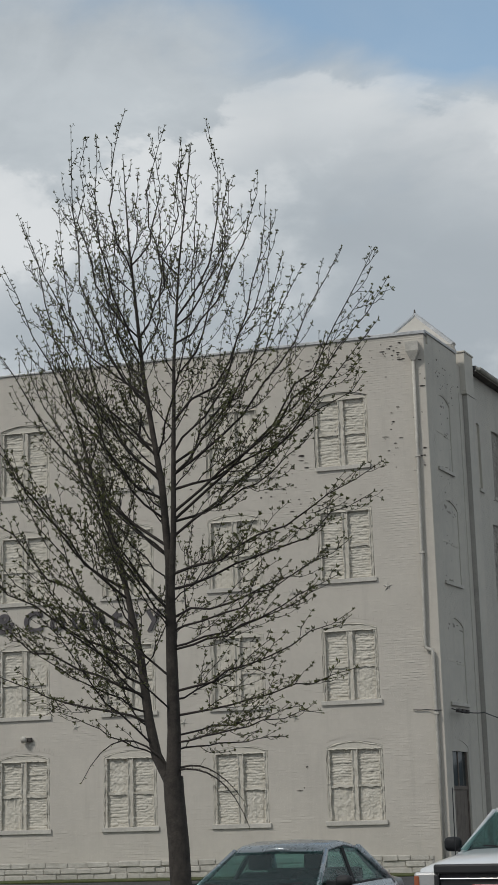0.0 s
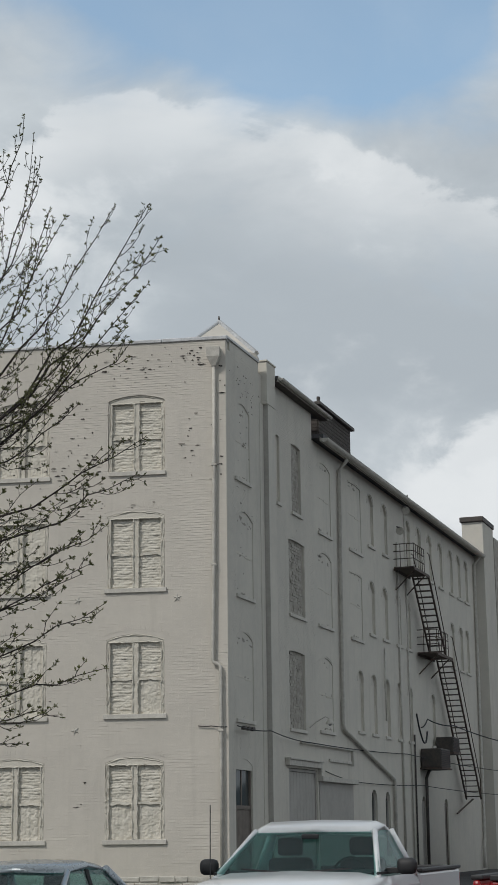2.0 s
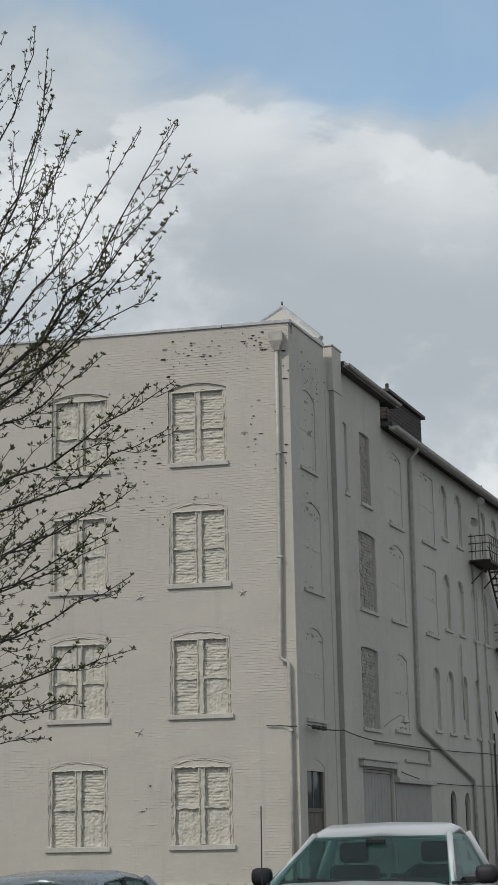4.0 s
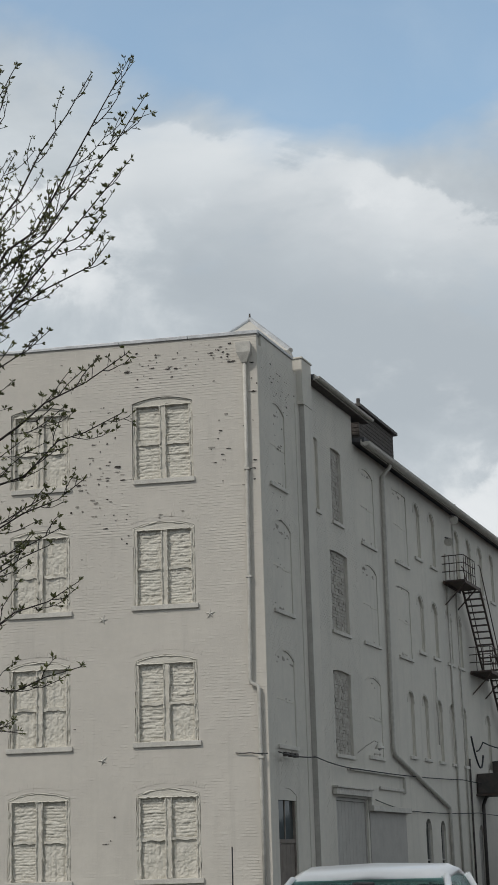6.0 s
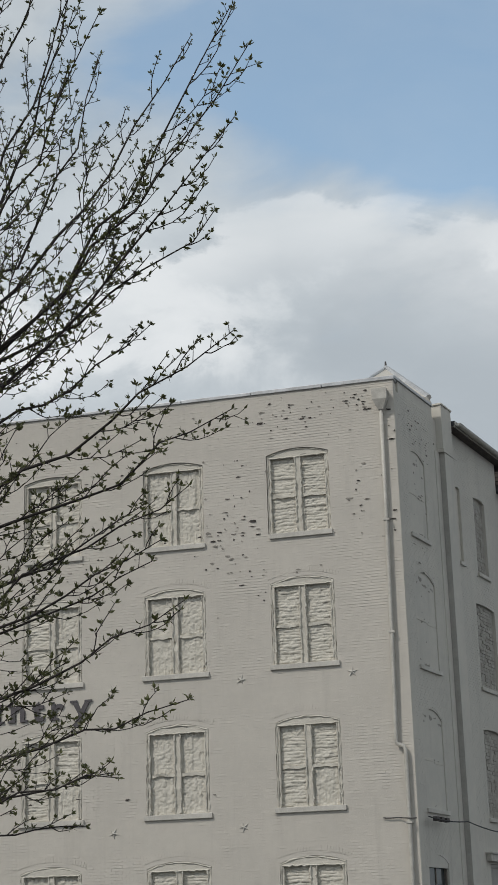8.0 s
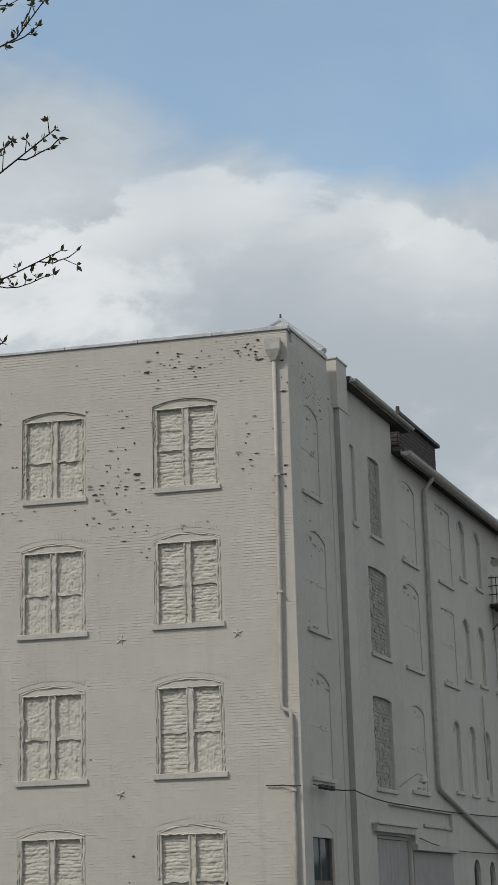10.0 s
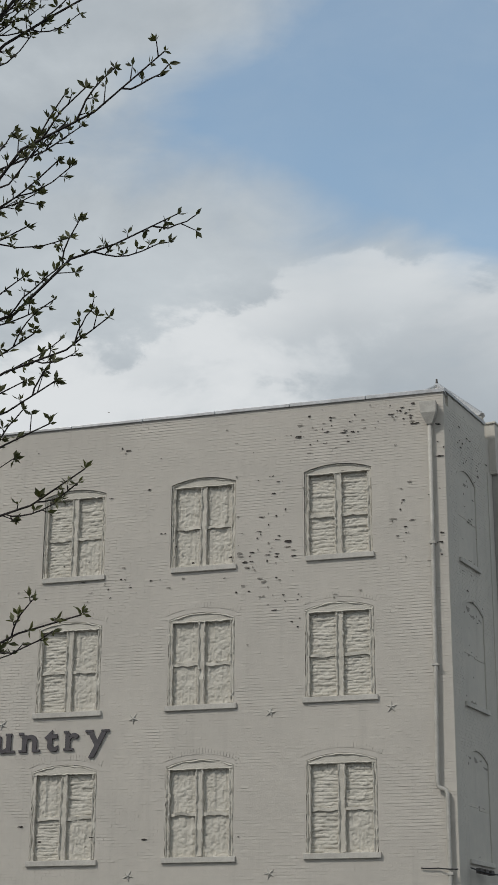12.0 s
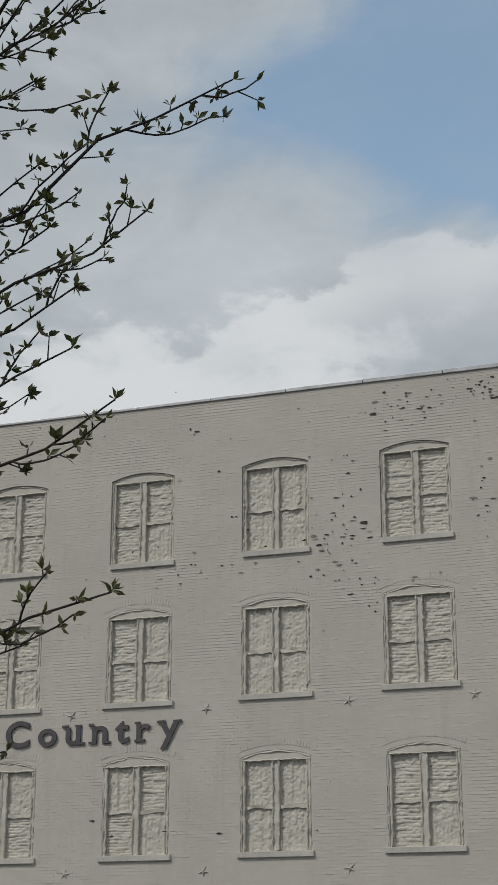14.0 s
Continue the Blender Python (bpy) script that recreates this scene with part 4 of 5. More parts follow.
def wall_lamp(u, z):
    l = thing("wall_lamp", "small barn lamp on a curved arm", "wall lamp", SIDE @ Matrix.Translation((u, 0, z)))
    part("arm", tube([(0, -0.02, -0.1), (0.1, -0.25, 0.1), (0.2, -0.55, 0.28), (0.2, -0.7, 0.2)], 0.02, 6), METAL_PAINT, l)
    bm = bmesh.new()
    bmesh.ops.create_cone(bm, cap_ends=True, segments=14, radius1=0.17, radius2=0.05, depth=0.2)
    for v in bm.verts:
        v.co += Vector((0.2, -0.72, 0.12))
    part("shade", bm, METAL_PAINT, l)
    bm = bmesh.new()
    bmesh.ops.create_uvsphere(bm, u_segments=10, v_segments=6, radius=0.07)
    for v in bm.verts:
        v.co += Vector((0.2, -0.72, 0.02))
    part("bulb", bm, LAMP, l)


wall_lamp(8.0, 5.55)


def flood_lamp(u, z, out):
    l = thing("flood_lamp", "round flood lamp on a bracket under the eave", "lamp", SIDE @ Matrix.Translation((u, -out, z)))
    part("bracket", tube([(-0.6, 0.0, 0.05), (0.0, 0.0, 0.12), (0.1, 0.0, 0.0)], 0.03, 6), DARK_METAL, l)
    bm = bmesh.new()
    bmesh.ops.create_cone(bm, cap_ends=True, segments=12, radius1=0.18, radius2=0.10, depth=0.3, matrix=Matrix.Rotation(1.2, 4, "Y"))
    part("head", bm, METAL_PAINT, l)


flood_lamp(21.0, 15.55, 0.6)
flood_lamp(20.6, 14.6, 0.4)


def front_lamp():
    l = thing("wall_lamp", "small round security lamp on the front wall", "wall lamp", pose(-14.35, 0, 4.65))
    bm = bmesh.new()
    bmesh.ops.create_uvsphere(bm, u_segments=12, v_segments=8, radius=0.12)
    for v in bm.verts:
        v.co += Vector((0, -0.16, 0))
    part("globe", bm, METAL_PAINT, l, smooth=True)
    part("base", boxes(((0.02, -0.14, -0.08), (0.26, 0.0, 0.06)), bevel=0.02), DARK_METAL, l)


front_lamp()


def air_unit(u0, u1, z0, z1, o0, o1, label):
    a = thing("air_conditioner", label, "air conditioner", SIDE)
    part("casing", boxes(((u0, -o1, z0), (u1, -o0, z1)), bevel=0.03), DARK_METAL, a)
    n = 9
    for i in range(n):
        z = z0 + 0.06 + (z1 - z0 - 0.1) * i / n
        part("slat", boxes(((u0 + 0.05, -o1 - 0.02, z), (u1 - 0.05, -o1 - 0.001, z + (z1 - z0) / n * 0.5))), RUBBER, a)
    part("shelf", boxes(((u0 - 0.1, -o1 - 0.05, z0 - 0.07), (u1 + 0.1, 0.0, z0 - 0.003))), IRON, a)


air_unit(24.4, 26.2, 4.62, 5.45, 0.05, 0.95, "black boxed air conditioner on a wall shelf")
air_unit(27.4, 28.7, 5.40, 6.10, 0.05, 0.85, "smaller black air conditioner on a wall shelf")


# ---------------------------------------------------------------- fire escape
def fire_escape():
    f = thing("fire_escape", "dark iron fire escape with two landings and stairs", "fire escape", SIDE)

    def rail(pts, r=0.022):
        part("rail", tube(pts, r, 6), IRON, f)

    def landing(u0, u1, z):
        part("landing", boxes(((u0, -0.95, z - 0.05), (u1, -0.06, z)), ((u0, -0.97, z - 0.14), (u1, -0.92, z - 0.05)), ((u0, -0.10, z - 0.14), (u1, -0.05, z - 0.05))), IRON, f)
        for h in (0.35, 0.68, 1.0):
            rail([(u0, -0.05, z + h), (u0, -0.95, z + h), (u1 - 0.9, -0.95, z + h)])
        n = 5
        for i in range(n + 1):
            u = u0 + (u1 - 0.9 - u0) * i / n
            part("baluster", tube([(u, -0.95, z), (u, -0.95, z + 1.0)], 0.016, 5), IRON, f)
        for y in (-0.35, -0.65):
            part("baluster", tube([(u0, y, z), (u0, y, z + 1.0)], 0.016, 5), IRON, f)
        for u in (u0 + 0.3, u1 - 0.6):
            part("brace", tube([(u, -0.9, z - 0.1), (u, -0.03, z - 0.95)], 0.03, 5), IRON, f)

    def stair(u0, z0, u1, z1):
        n = int((z0 - z1) / 0.24)
        for y in (-0.18, -0.90):
            part("stringer", tube([(u0, y, z0), (u1, y, z1)], 0.05, 5), IRON, f)
            rail([(u0, y, z0 + 1.0), (u0 + 0.3, y, z0 + 0.98), (u1, y, z1 + 0.9), (u1, y, z1)])
        for i in range(n):
            k = (i + 0.5) / n
            u, z = u0 + (u1 - u0) * k, z0 + (z1 - z0) * k
            part("tread", boxes(((u - 0.13, -0.88, z - 0.02), (u + 0.13, -0.2, z + 0.02))), IRON, f)

    landing(20.6, 23.4, 13.0)
    stair(23.4, 13.0, 26.3, 9.75)
    landing(24.4, 27.6, 9.7)
    stair(27.6, 9.7, 32.9, 3.4)
    rail([(32.9, -0.5, 3.4), (30.6, -0.2, 2.7)], 0.04)


fire_escape()


# ---------------------------------------------------------------- the street tree
class Shell:
    """Vertices and faces gathered for one mesh."""

    def __init__(self):
        self.v, self.f = [], []

    def tube(self, pts, r0, r1, sides):
        base, side = len(self.v), None
        n = len(pts)
        for i, p in enumerate(pts):
            d = (pts[min(i + 1, n - 1)] - pts[max(i - 1, 0)]).normalized()
            if side is None:
                side = d.orthogonal().normalized()
            side = (side - d * side.dot(d)).normalized()
            up = d.cross(side)
            r = r0 + (r1 - r0) * i / (n - 1)
            for k in range(sides):
                a = k * math.tau / sides
                self.v.append(p + (side * math.cos(a) + up * math.sin(a)) * r)
        for i in range(n - 1):
            for k in range(sides):
                q, s = base + i * sides, (k + 1) % sides
                self.f.append((q + k, q + s, q + sides + s, q + sides + k))

    def leaf(self, p, d, size, roll):
        side = d.orthogonal().normalized()
        side = (Matrix.Rotation(roll, 3, d) @ side).normalized()
        up = d.cross(side)
        b = len(self.v)
        self.v += [p, p + d * size * 0.5 + side * size * 0.21 + up * size * 0.08, p + d * size, p + d * size * 0.5 - side * size * 0.21 + up * size * 0.08]
        self.f += [(b, b + 1, b + 2), (b, b + 2, b + 3)]

    def make(self, name, mat, parent, smooth=True):
        me = bpy.data.meshes.new(name)
        me.from_pydata([tuple(v) for v in self.v], [], self.f)
        me.materials.append(mat)
        if smooth:
            me.polygons.foreach_set("use_smooth", [True] * len(me.polygons))
        ob = new(name, me)
        if parent is not None:
            ob.parent = parent
        return ob


def bowed(a, b, start, n, rng, bend=0.03):
    """A curved way from a to b that leaves a in the direction start."""
    length = (b - a).length
    c = a + start.normalized() * length * 0.45
    pts = []
    for i in range(n + 1):
        t = i / n
        p = a * (1 - t) ** 2 + c * 2 * t * (1 - t) + b * t * t
        if 0 < i < n:
            p = p + Vector((rng.gauss(0, bend), rng.gauss(0, bend), rng.gauss(0, bend))) * length * 0.22
        pts.append(p)
    return pts


def along(pts, t):
    f = t * (len(pts) - 1)
    i = min(int(f), len(pts) - 2)
    return pts[i].lerp(pts[i + 1], f - i), (pts[i + 1] - pts[i]).normalized()


def leaf_tuft(leaves, p, d, rng, size):
    for _ in range(rng.choice((4, 5, 6, 7))):
        w = (d * 0.55 + Vector((rng.gauss(0, 0.6), rng.gauss(0, 0.6), rng.gauss(0.15, 0.5)))).normalized()
        leaves.leaf(p, w, size * rng.uniform(0.55, 1.15), rng.uniform(0, math.tau))


def tufts(wood, leaves, pts, rng, leaf, t0=0.0, gap=0.075):
    """Tufts of young leaves on short spurs along a twig."""
    length = sum((q - p).length for p, q in zip(pts, pts[1:]))
    k = length * t0 + gap * rng.random()
    while k < length:
        p, d = along(pts, k / length)
        out = Matrix.Rotation(rng.uniform(0, math.tau), 3, d) @ d.orthogonal().normalized()
        way = (out * 0.8 + d * 0.5 + Vector((0, 0, 0.3))).normalized()
        tip = p + way * (rng.uniform(0.006, 0.028) if rng.random() < 0.78 else rng.uniform(0.04, 0.10))
        wood.tube([p, tip], 0.0034, 0.0022, 3)
        leaf_tuft(leaves, tip, way, rng, leaf)
        k += gap * rng.uniform(0.5, 1.6)
    leaf_tuft(leaves, pts[-1], (pts[-1] - pts[-2]).normalized(), rng, leaf)


def sprout(wood, leaves, pts, r0, rng, leaf, gap=0.30, dense=1.0, share=0.34):
    """Side branches along a limb, swept forward along it, each set with tufts."""
    length = sum((q - p).length for p, q in zip(pts, pts[1:]))
    n = max(2, int(length / gap))
    for i in range(n):
        t = 0.10 + 0.86 * (i + rng.random()) / n
        p, d = along(pts, t)
        reach = min(0.75, length * share * (1.08 - t) * rng.uniform(0.5, 1.3)) + 0.10
        out = Matrix.Rotation(rng.uniform(0, math.tau), 3, d) @ d.orthogonal().normalized()
        way = (d * 1.0 + out * 0.42 + Vector((0, 0, 0.24))).normalized()
        twig = bowed(p, p + way * reach, d + out * 1.0, 5, rng, 0.05)
        r = max(0.0042, r0 * (1 - t) * 0.45)
        wood.tube(twig, r, 0.0028, 4)
        tufts(wood, leaves, twig, rng, leaf, 0.12, 0.085 / dense)
        if reach > 0.45:
            for _ in range(int(reach / 0.22)):
                p2, d2 = along(twig, rng.uniform(0.25, 0.85))
                o2 = Matrix.Rotation(rng.uniform(0, math.tau), 3, d2) @ d2.orthogonal().normalized()
                w2 = (d2 + o2 * 0.6 + Vector((0, 0, 0.25))).normalized()
                small = bowed(p2, p2 + w2 * rng.uniform(0.12, 0.38), d2 + o2, 3, rng, 0.05)
                wood.tube(small, 0.0040, 0.0025, 3)
                tufts(wood, leaves, small, rng, leaf, 0.1, 0.085 / dense)
    tufts(wood, leaves, pts, rng, leaf, 0.22, 0.085 / dense)


def street_tree():
    rng = random.Random(21)
    base = Vector((2.50, -35.10, 2.20))
    tree = thing("tree", "young street tree with bare limbs and first green leaves", "tree", None)
    trunk, leaves, twigs = Shell(), Shell(), Shell()
    foot = [Vector(p) for p in ((2.60, -35.1, 0.0), (2.585, -35.1, 0.25), (2.575, -35.1, 0.9), (2.55, -35.1, 1.5), (2.51, -35.1, 2.0), (2.50, -35.1, 2.22))]
    trunk.tube(foot[:2], 0.150, 0.118, 12)
    trunk.tube(foot[1:], 0.118, 0.108, 12)
    main = [base + Vector(p) for p in ((0, 0, -0.1), (0.02, 0, 0.5), (0.0, 0.02, 1.4), (0.0, 0.0, 2.3), (-0.06, -0.03, 3.2), (-0.15, 0, 3.7), (-0.29, 0.05, 4.5), (-0.39, 0.1, 5.4), (-0.47, 0.1, 6.2), (-0.53, 0.1, 7.3))]
    second = [base + Vector(p) for p in ((0.0, 0, 1.7), (0.08, -0.08, 2.7), (0.12, -0.15, 3.6), (0.16, -0.2, 4.6), (0.24, -0.2, 5.7), (0.40, -0.15, 7.2))]
    left = [base + Vector(p) for p in ((-0.03, 0, -0.05), (-0.20, 0.05, 0.25), (-0.30, 0.1, 0.65), (-0.40, 0.15, 1.3), (-0.54, 0.2, 1.9), (-0.68, 0.25, 2.5), (-1.0, 0.3, 3.4), (-1.25, 0.3, 4.3), (-1.5, 0.3, 5.0))]
    trunk.tube(main[:4], 0.086, 0.050, 10)
    trunk.tube(main[3:], 0.048, 0.004, 8)
    trunk.tube(second, 0.042, 0.004, 8)
    trunk.tube(left[:4], 0.066, 0.046, 9)
    trunk.tube(left[3:], 0.044, 0.004, 8)
    trunk.make("trunk", BARK, tree)
    for stem in (main[5:], second[2:], left[5:]):
        sprout(twigs, leaves, stem, 0.012, rng, 0.034, 0.20, 1.1, 0.28)
    # limbs: height at which they leave the stem, and their tip
    right_limbs = [(5.29, 5.15, -35.40, 7.45), (5.20, 4.98, -35.20, 7.88), (5.71, 4.43, -34.30, 8.28), (5.71, 4.35, -36.00, 7.50), (5.83, 3.69, -34.20, 8.33),
                   (5.95, 3.87, -35.40, 8.39), (6.31, 3.61, -34.60, 9.03), (6.68, 3.50, -35.80, 8.66), (7.40, 3.22, -35.10, 9.23), (5.02, 4.99, -35.20, 7.06),
                   (4.87, 4.75, -34.90, 6.56), (4.03, 5.08, -35.70, 5.37), (3.84, 4.73, -34.55, 5.27), (4.51, 3.95, -33.90, 6.21), (3.36, 4.21, -34.70, 4.25),
                   (2.82, 4.54, -35.06, 3.90), (2.70, 4.57, -35.11, 3.28), (2.52, 3.73, -34.13, 2.98), (2.49, 4.26, -35.50, 2.80), (2.43, 3.48, -34.00, 2.65),
                   (3.60, 4.46, -34.67, 4.74), (3.48, 4.27, -35.03, 4.54), (3.30, 4.40, -35.08, 4.29), (2.76, 3.35, -34.00, 3.77)]
    left_limbs = [(6.68, 1.15, -34.60, 10.15), (5.95, 1.40, -35.60, 8.64), (5.71, 0.42, -34.40, 9.06), (5.47, 0.79, -35.80, 7.97), (4.93, -0.27, -34.20, 7.98),
                   (5.23, 1.54, -36.20, 7.09), (4.51, 0.11, -35.30, 6.65), (4.03, -0.45, -34.40, 5.87), (3.60, 0.10, -35.80, 4.85), (3.30, -0.46, -34.80, 4.37),
                   (3.42, 0.96, -36.20, 4.48), (3.00, -0.23, -34.50, 3.60), (2.64, 1.21, -35.40, 3.02), (3.12, 1.05, -36.10, 3.70), (7.16, 1.90, -35.70, 9.47),
                   (7.16, 2.24, -34.70, 9.40), (7.40, 2.89, -35.60, 9.33), (4.81, 0.18, -34.00, 7.55), (4.21, 1.66, -36.00, 5.95), (4.39, 0.68, -35.90, 6.06),
                   (5.95, 3.28, -36.30, 7.85), (6.07, 1.54, -34.20, 8.80)]
    right_limbs += [(7.5, 3.10, -35.3, 9.66), (7.2, 3.62, -35.0, 9.06), (8.0, 2.60, -35.3, 9.66), (7.7, 2.80, -34.8, 9.2)]
    left_limbs += [(8.2, 2.04, -35.1, 10.02), (7.4, 1.60, -35.2, 9.69), (8.3, 2.31, -35.0, 9.70), (6.6, 0.71, -35.2, 8.83)]
    for i, (h, x, y, z) in enumerate(right_limbs + left_limbs):
        tip = Vector((x, y, z))
        lefty = i >= len(right_limbs)
        h += (-0.2 if lefty or z > 6.7 else 0.28 * max(0.0, z - h))
        stem = left if lefty and h < 4.6 and x < 1.3 else second if (not lefty and h > 4.4) else main
        at = min(range(len(stem) - 1), key=lambda k: abs((stem[k].z + stem[k + 1].z) / 2 - h))
        lo, hi = stem[at], stem[at + 1]
        root = lo.lerp(hi, min(1, max(0, (h - lo.z) / max(hi.z - lo.z, 0.01))))
        limb = Shell()
        flat = Vector((tip.x - root.x, tip.y - root.y, 0)).normalized()
        pts = bowed(root, tip, flat + Vector((0, 0, max(0.15, (tip.z - root.z) / (tip - root).length * (0.9 if lefty or z > 6.7 else 0.55)))), 9, rng, 0.05)
        r = 0.0048 + (0.0044 if z < 6.7 else 0.0034) * (tip - root).length
        limb.tube(pts, r, 0.003, 6)
        sprout(limb, leaves, pts, r, rng, 0.034 if z > 7.5 else 0.045, 0.27 if (lefty or z > 6.7) else 0.22, 1.0 if lefty else 1.1, 0.26)
        limb.make("limb", TWIG, tree)
    # many small inner shoots, steep and short
    for i in range(20):
        stem = (main, main, second, left)[i % 4]
        f = 0.22 + 0.70 * (i + rng.random()) / 20
        root, d = along(stem, f)
        a = rng.uniform(0, math.tau)
        reach = rng.uniform(0.45, 0.85) * (1.15 - 0.5 * f)
        tip = root + Vector((math.cos(a) * reach, math.sin(a) * reach, rng.uniform(0.75, 1.35)))
        limb = Shell()
        pts = bowed(root, tip, Vector((math.cos(a), math.sin(a), 0.9)), 6, rng, 0.05)
        limb.tube(pts, 0.009, 0.003, 5)
        sprout(limb, leaves, pts, 0.009, rng, 0.040, 0.20, 1.1, 0.26)
        limb.make("limb", TWIG, tree)
    # ascending limbs round the back and the far side of the crown
    for i in range(21):
        stem = (main, left, main)[i % 3]
        f = 0.12 + 0.50 * (i + rng.random()) / 21
        root, d = along(stem, f)
        a = radians(rng.uniform(75, 265))
        reach = rng.uniform(0.9, 1.9) * (1.1 - 0.6 * f)
        tip = root + Vector((math.cos(a) * reach, math.sin(a) * reach, reach * rng.uniform(0.75, 1.3) + 0.2))
        limb = Shell()
        pts = bowed(root, tip, Vector((math.cos(a), math.sin(a), 0.75)), 8, rng, 0.05)
        limb.tube(pts, 0.006 + 0.0045 * reach, 0.003, 5)
        sprout(limb, leaves, pts, 0.012, rng, 0.042, 0.22, 1.1, 0.26)
        limb.make("limb", TWIG, tree)
    # low hanging shoots
    for tip, via in (((1.52, -35.3, 2.18), (1.95, -35.2, 2.75)), ((3.40, -35.3, 1.66), (3.05, -35.2, 2.25)), ((3.25, -35.0, 1.95), (2.9, -35.1, 2.35))):
        root = Vector((2.5, -35.1, 2.28))
        mid = Vector(via) * 1.5 - (root + Vector(tip)) * 0.25
        pts = [root * (1 - t) ** 2 + mid * 2 * t * (1 - t) + Vector(tip) * t * t for t in [k / 8 for k in range(9)]]
        limb = Shell()
        limb.tube(pts, 0.014, 0.003, 5)
        tufts(limb, leaves, pts[2:], rng, 0.022, 0.0, 0.13)
        limb.make("limb", TWIG, tree)
    tagged(twigs.make("twig", TWIG, tree), "fine dark twigs", kind="stuff")
    tagged(leaves.make("leaves", LEAF, tree, False), "small fresh green leaf tufts", kind="stuff")


street_tree()


# ---------------------------------------------------------------- vehicles (nose towards -y, origin on the ground)
def loft(stations):
    """Closed skin through rings of the same number of points."""
    bm = bmesh.new()
    rings = [[bm.verts.new(p) for p in ring] for ring in stations]
    n = len(rings[0])
    for r, s in zip(rings, rings[1:]):
        for k in range(n):
            bm.faces.new((r[k], r[(k + 1) % n], s[(k + 1) % n], s[k]))
    bm.faces.new(rings[0][::-1])
    bm.faces.new(rings[-1])
    bmesh.ops.recalc_face_normals(bm, faces=bm.faces)
    return bm


def hull_ring(y, half, low, high, crown, tuck=0.06):
    """Cross-section of a car body: sills tucked in, shoulders rounded, deck slightly crowned."""
    return [(-half + tuck, y, low), (-half, y, low + (high - low) * 0.35), (-half, y, high - 0.14), (-half + 0.05, y, high - 0.03), (-half * 0.72, y, high + crown * 0.6), (0, y, high + crown),
            (half * 0.72, y, high + crown * 0.6), (half - 0.05, y, high - 0.03), (half, y, high - 0.14), (half, y, low + (high - low) * 0.35), (half - tuck, y, low)]


def pane(bm_pts, mat, parent, name="window"):
    bm = bmesh.new()
    vs = [bm.verts.new(p) for p in bm_pts]
    bm.faces.new(vs)
    out = bmesh.ops.solidify(bm, geom=bm.faces[:], thickness=0.006)
    return part(name, bm, mat, parent)


def cabin(v, belt, roof, mat, half_belt, half_roof, pillars=True, mid=None):
    """Roof, pillars and panes. belt and roof: front and rear y and height."""
    (bf, br, bz), (rf, rr, rz) = belt, roof
    ring = []
    for y, hz, hw in ((rf - 0.05, rz - 0.05, half_roof * 0.93), (rf + 0.10, rz - 0.01, half_roof), ((rf + rr) / 2, rz + 0.03, half_roof * 1.01), (rr - 0.10, rz - 0.01, half_roof), (rr + 0.03, rz - 0.06, half_roof * 0.92)):
        ring.append([(-hw, y, hz - 0.06), (-hw, y, hz - 0.03), (-hw * 0.86, y, hz + 0.012), (0, y, hz + 0.03), (hw * 0.86, y, hz + 0.012), (hw, y, hz - 0.03), (hw, y, hz - 0.06), (0, y, hz - 0.04)])
    part("roof", loft(ring), mat, v, smooth=True)
    for s in (-1, 1):
        A, B = (s * half_belt * 0.97, bf, bz), (s * half_roof * 0.97, rf, rz - 0.06)
        C, D = (s * half_belt * 0.97, br, bz), (s * half_roof * 0.97, rr, rz - 0.06)
        part("pillar", tube([Vector(A) - Vector((0, 0, 0.06)), B], [0.036, 0.030], 8), mat, v, smooth=True)
        part("pillar", tube([Vector(C) - Vector((0, 0, 0.06)), D], [0.08, 0.055], 8), mat, v, smooth=True)
        for f in (mid or ()):
            a, b = Vector(A).lerp(Vector(C), f), Vector(B).lerp(Vector(D), f)
            part("pillar", tube([a, b], 0.035, 6), RUBBER, v)
        o = Vector((s * 0.012, 0, 0))
        pane([Vector(A) + o, Vector(C) + o, Vector(D) + o, Vector(B) + o], CAR_GLASS, v, "side_window")
        part("window_seal", tube([A, C], 0.018, 5), RUBBER, v)
    w = half_belt * 0.95
    u = half_roof * 0.92
    pane([(-w, bf - 0.02, bz), (w, bf - 0.02, bz), (u, rf - 0.02, rz - 0.06), (-u, rf - 0.02, rz - 0.06)], CAR_GLASS, v, "windscreen")
    pane([(w, br + 0.02, bz), (-w, br + 0.02, bz), (-u, rr + 0.02, rz - 0.06), (u, rr + 0.02, rz - 0.06)], CAR_GLASS, v, "rear_window")
    for s in (-1, 1):
        part("wiper", tube([(s * 0.1 - 0.05, bf - 0.05, bz + 0.015), (s * 0.1 + 0.5 * s, bf + 0.02, bz + 0.05)], 0.012, 4), RUBBER, v)


def wheel(v, x, y, r, width):
    t = bmesh.new()
    bmesh.ops.create_cone(t, cap_ends=True, segments=22, radius1=r, radius2=r, depth=width, matrix=Matrix.Translation((x, y, r)) @ Matrix.Rotation(math.pi / 2, 4, "Y"))
    bmesh.ops.bevel(t, geom=[e for e in t.edges if len(e.link_faces) == 2 and any(len(f.verts) > 4 for f in e.link_faces)], offset=0.03, segments=2, profile=0.5, affect="EDGES")
    ty = part("tyre", t, RUBBER, v, smooth=False)
    t = bmesh.new()
    s = 1 if x > 0 else -1
    bmesh.ops.create_cone(t, cap_ends=True, segments=18, radius1=r * 0.62, radius2=r * 0.55, depth=0.04, matrix=Matrix.Translation((x + s * width * 0.5, y, r)) @ Matrix.Rotation(s * math.pi / 2, 4, "Y"))
    part("rim", t, RIM, v)


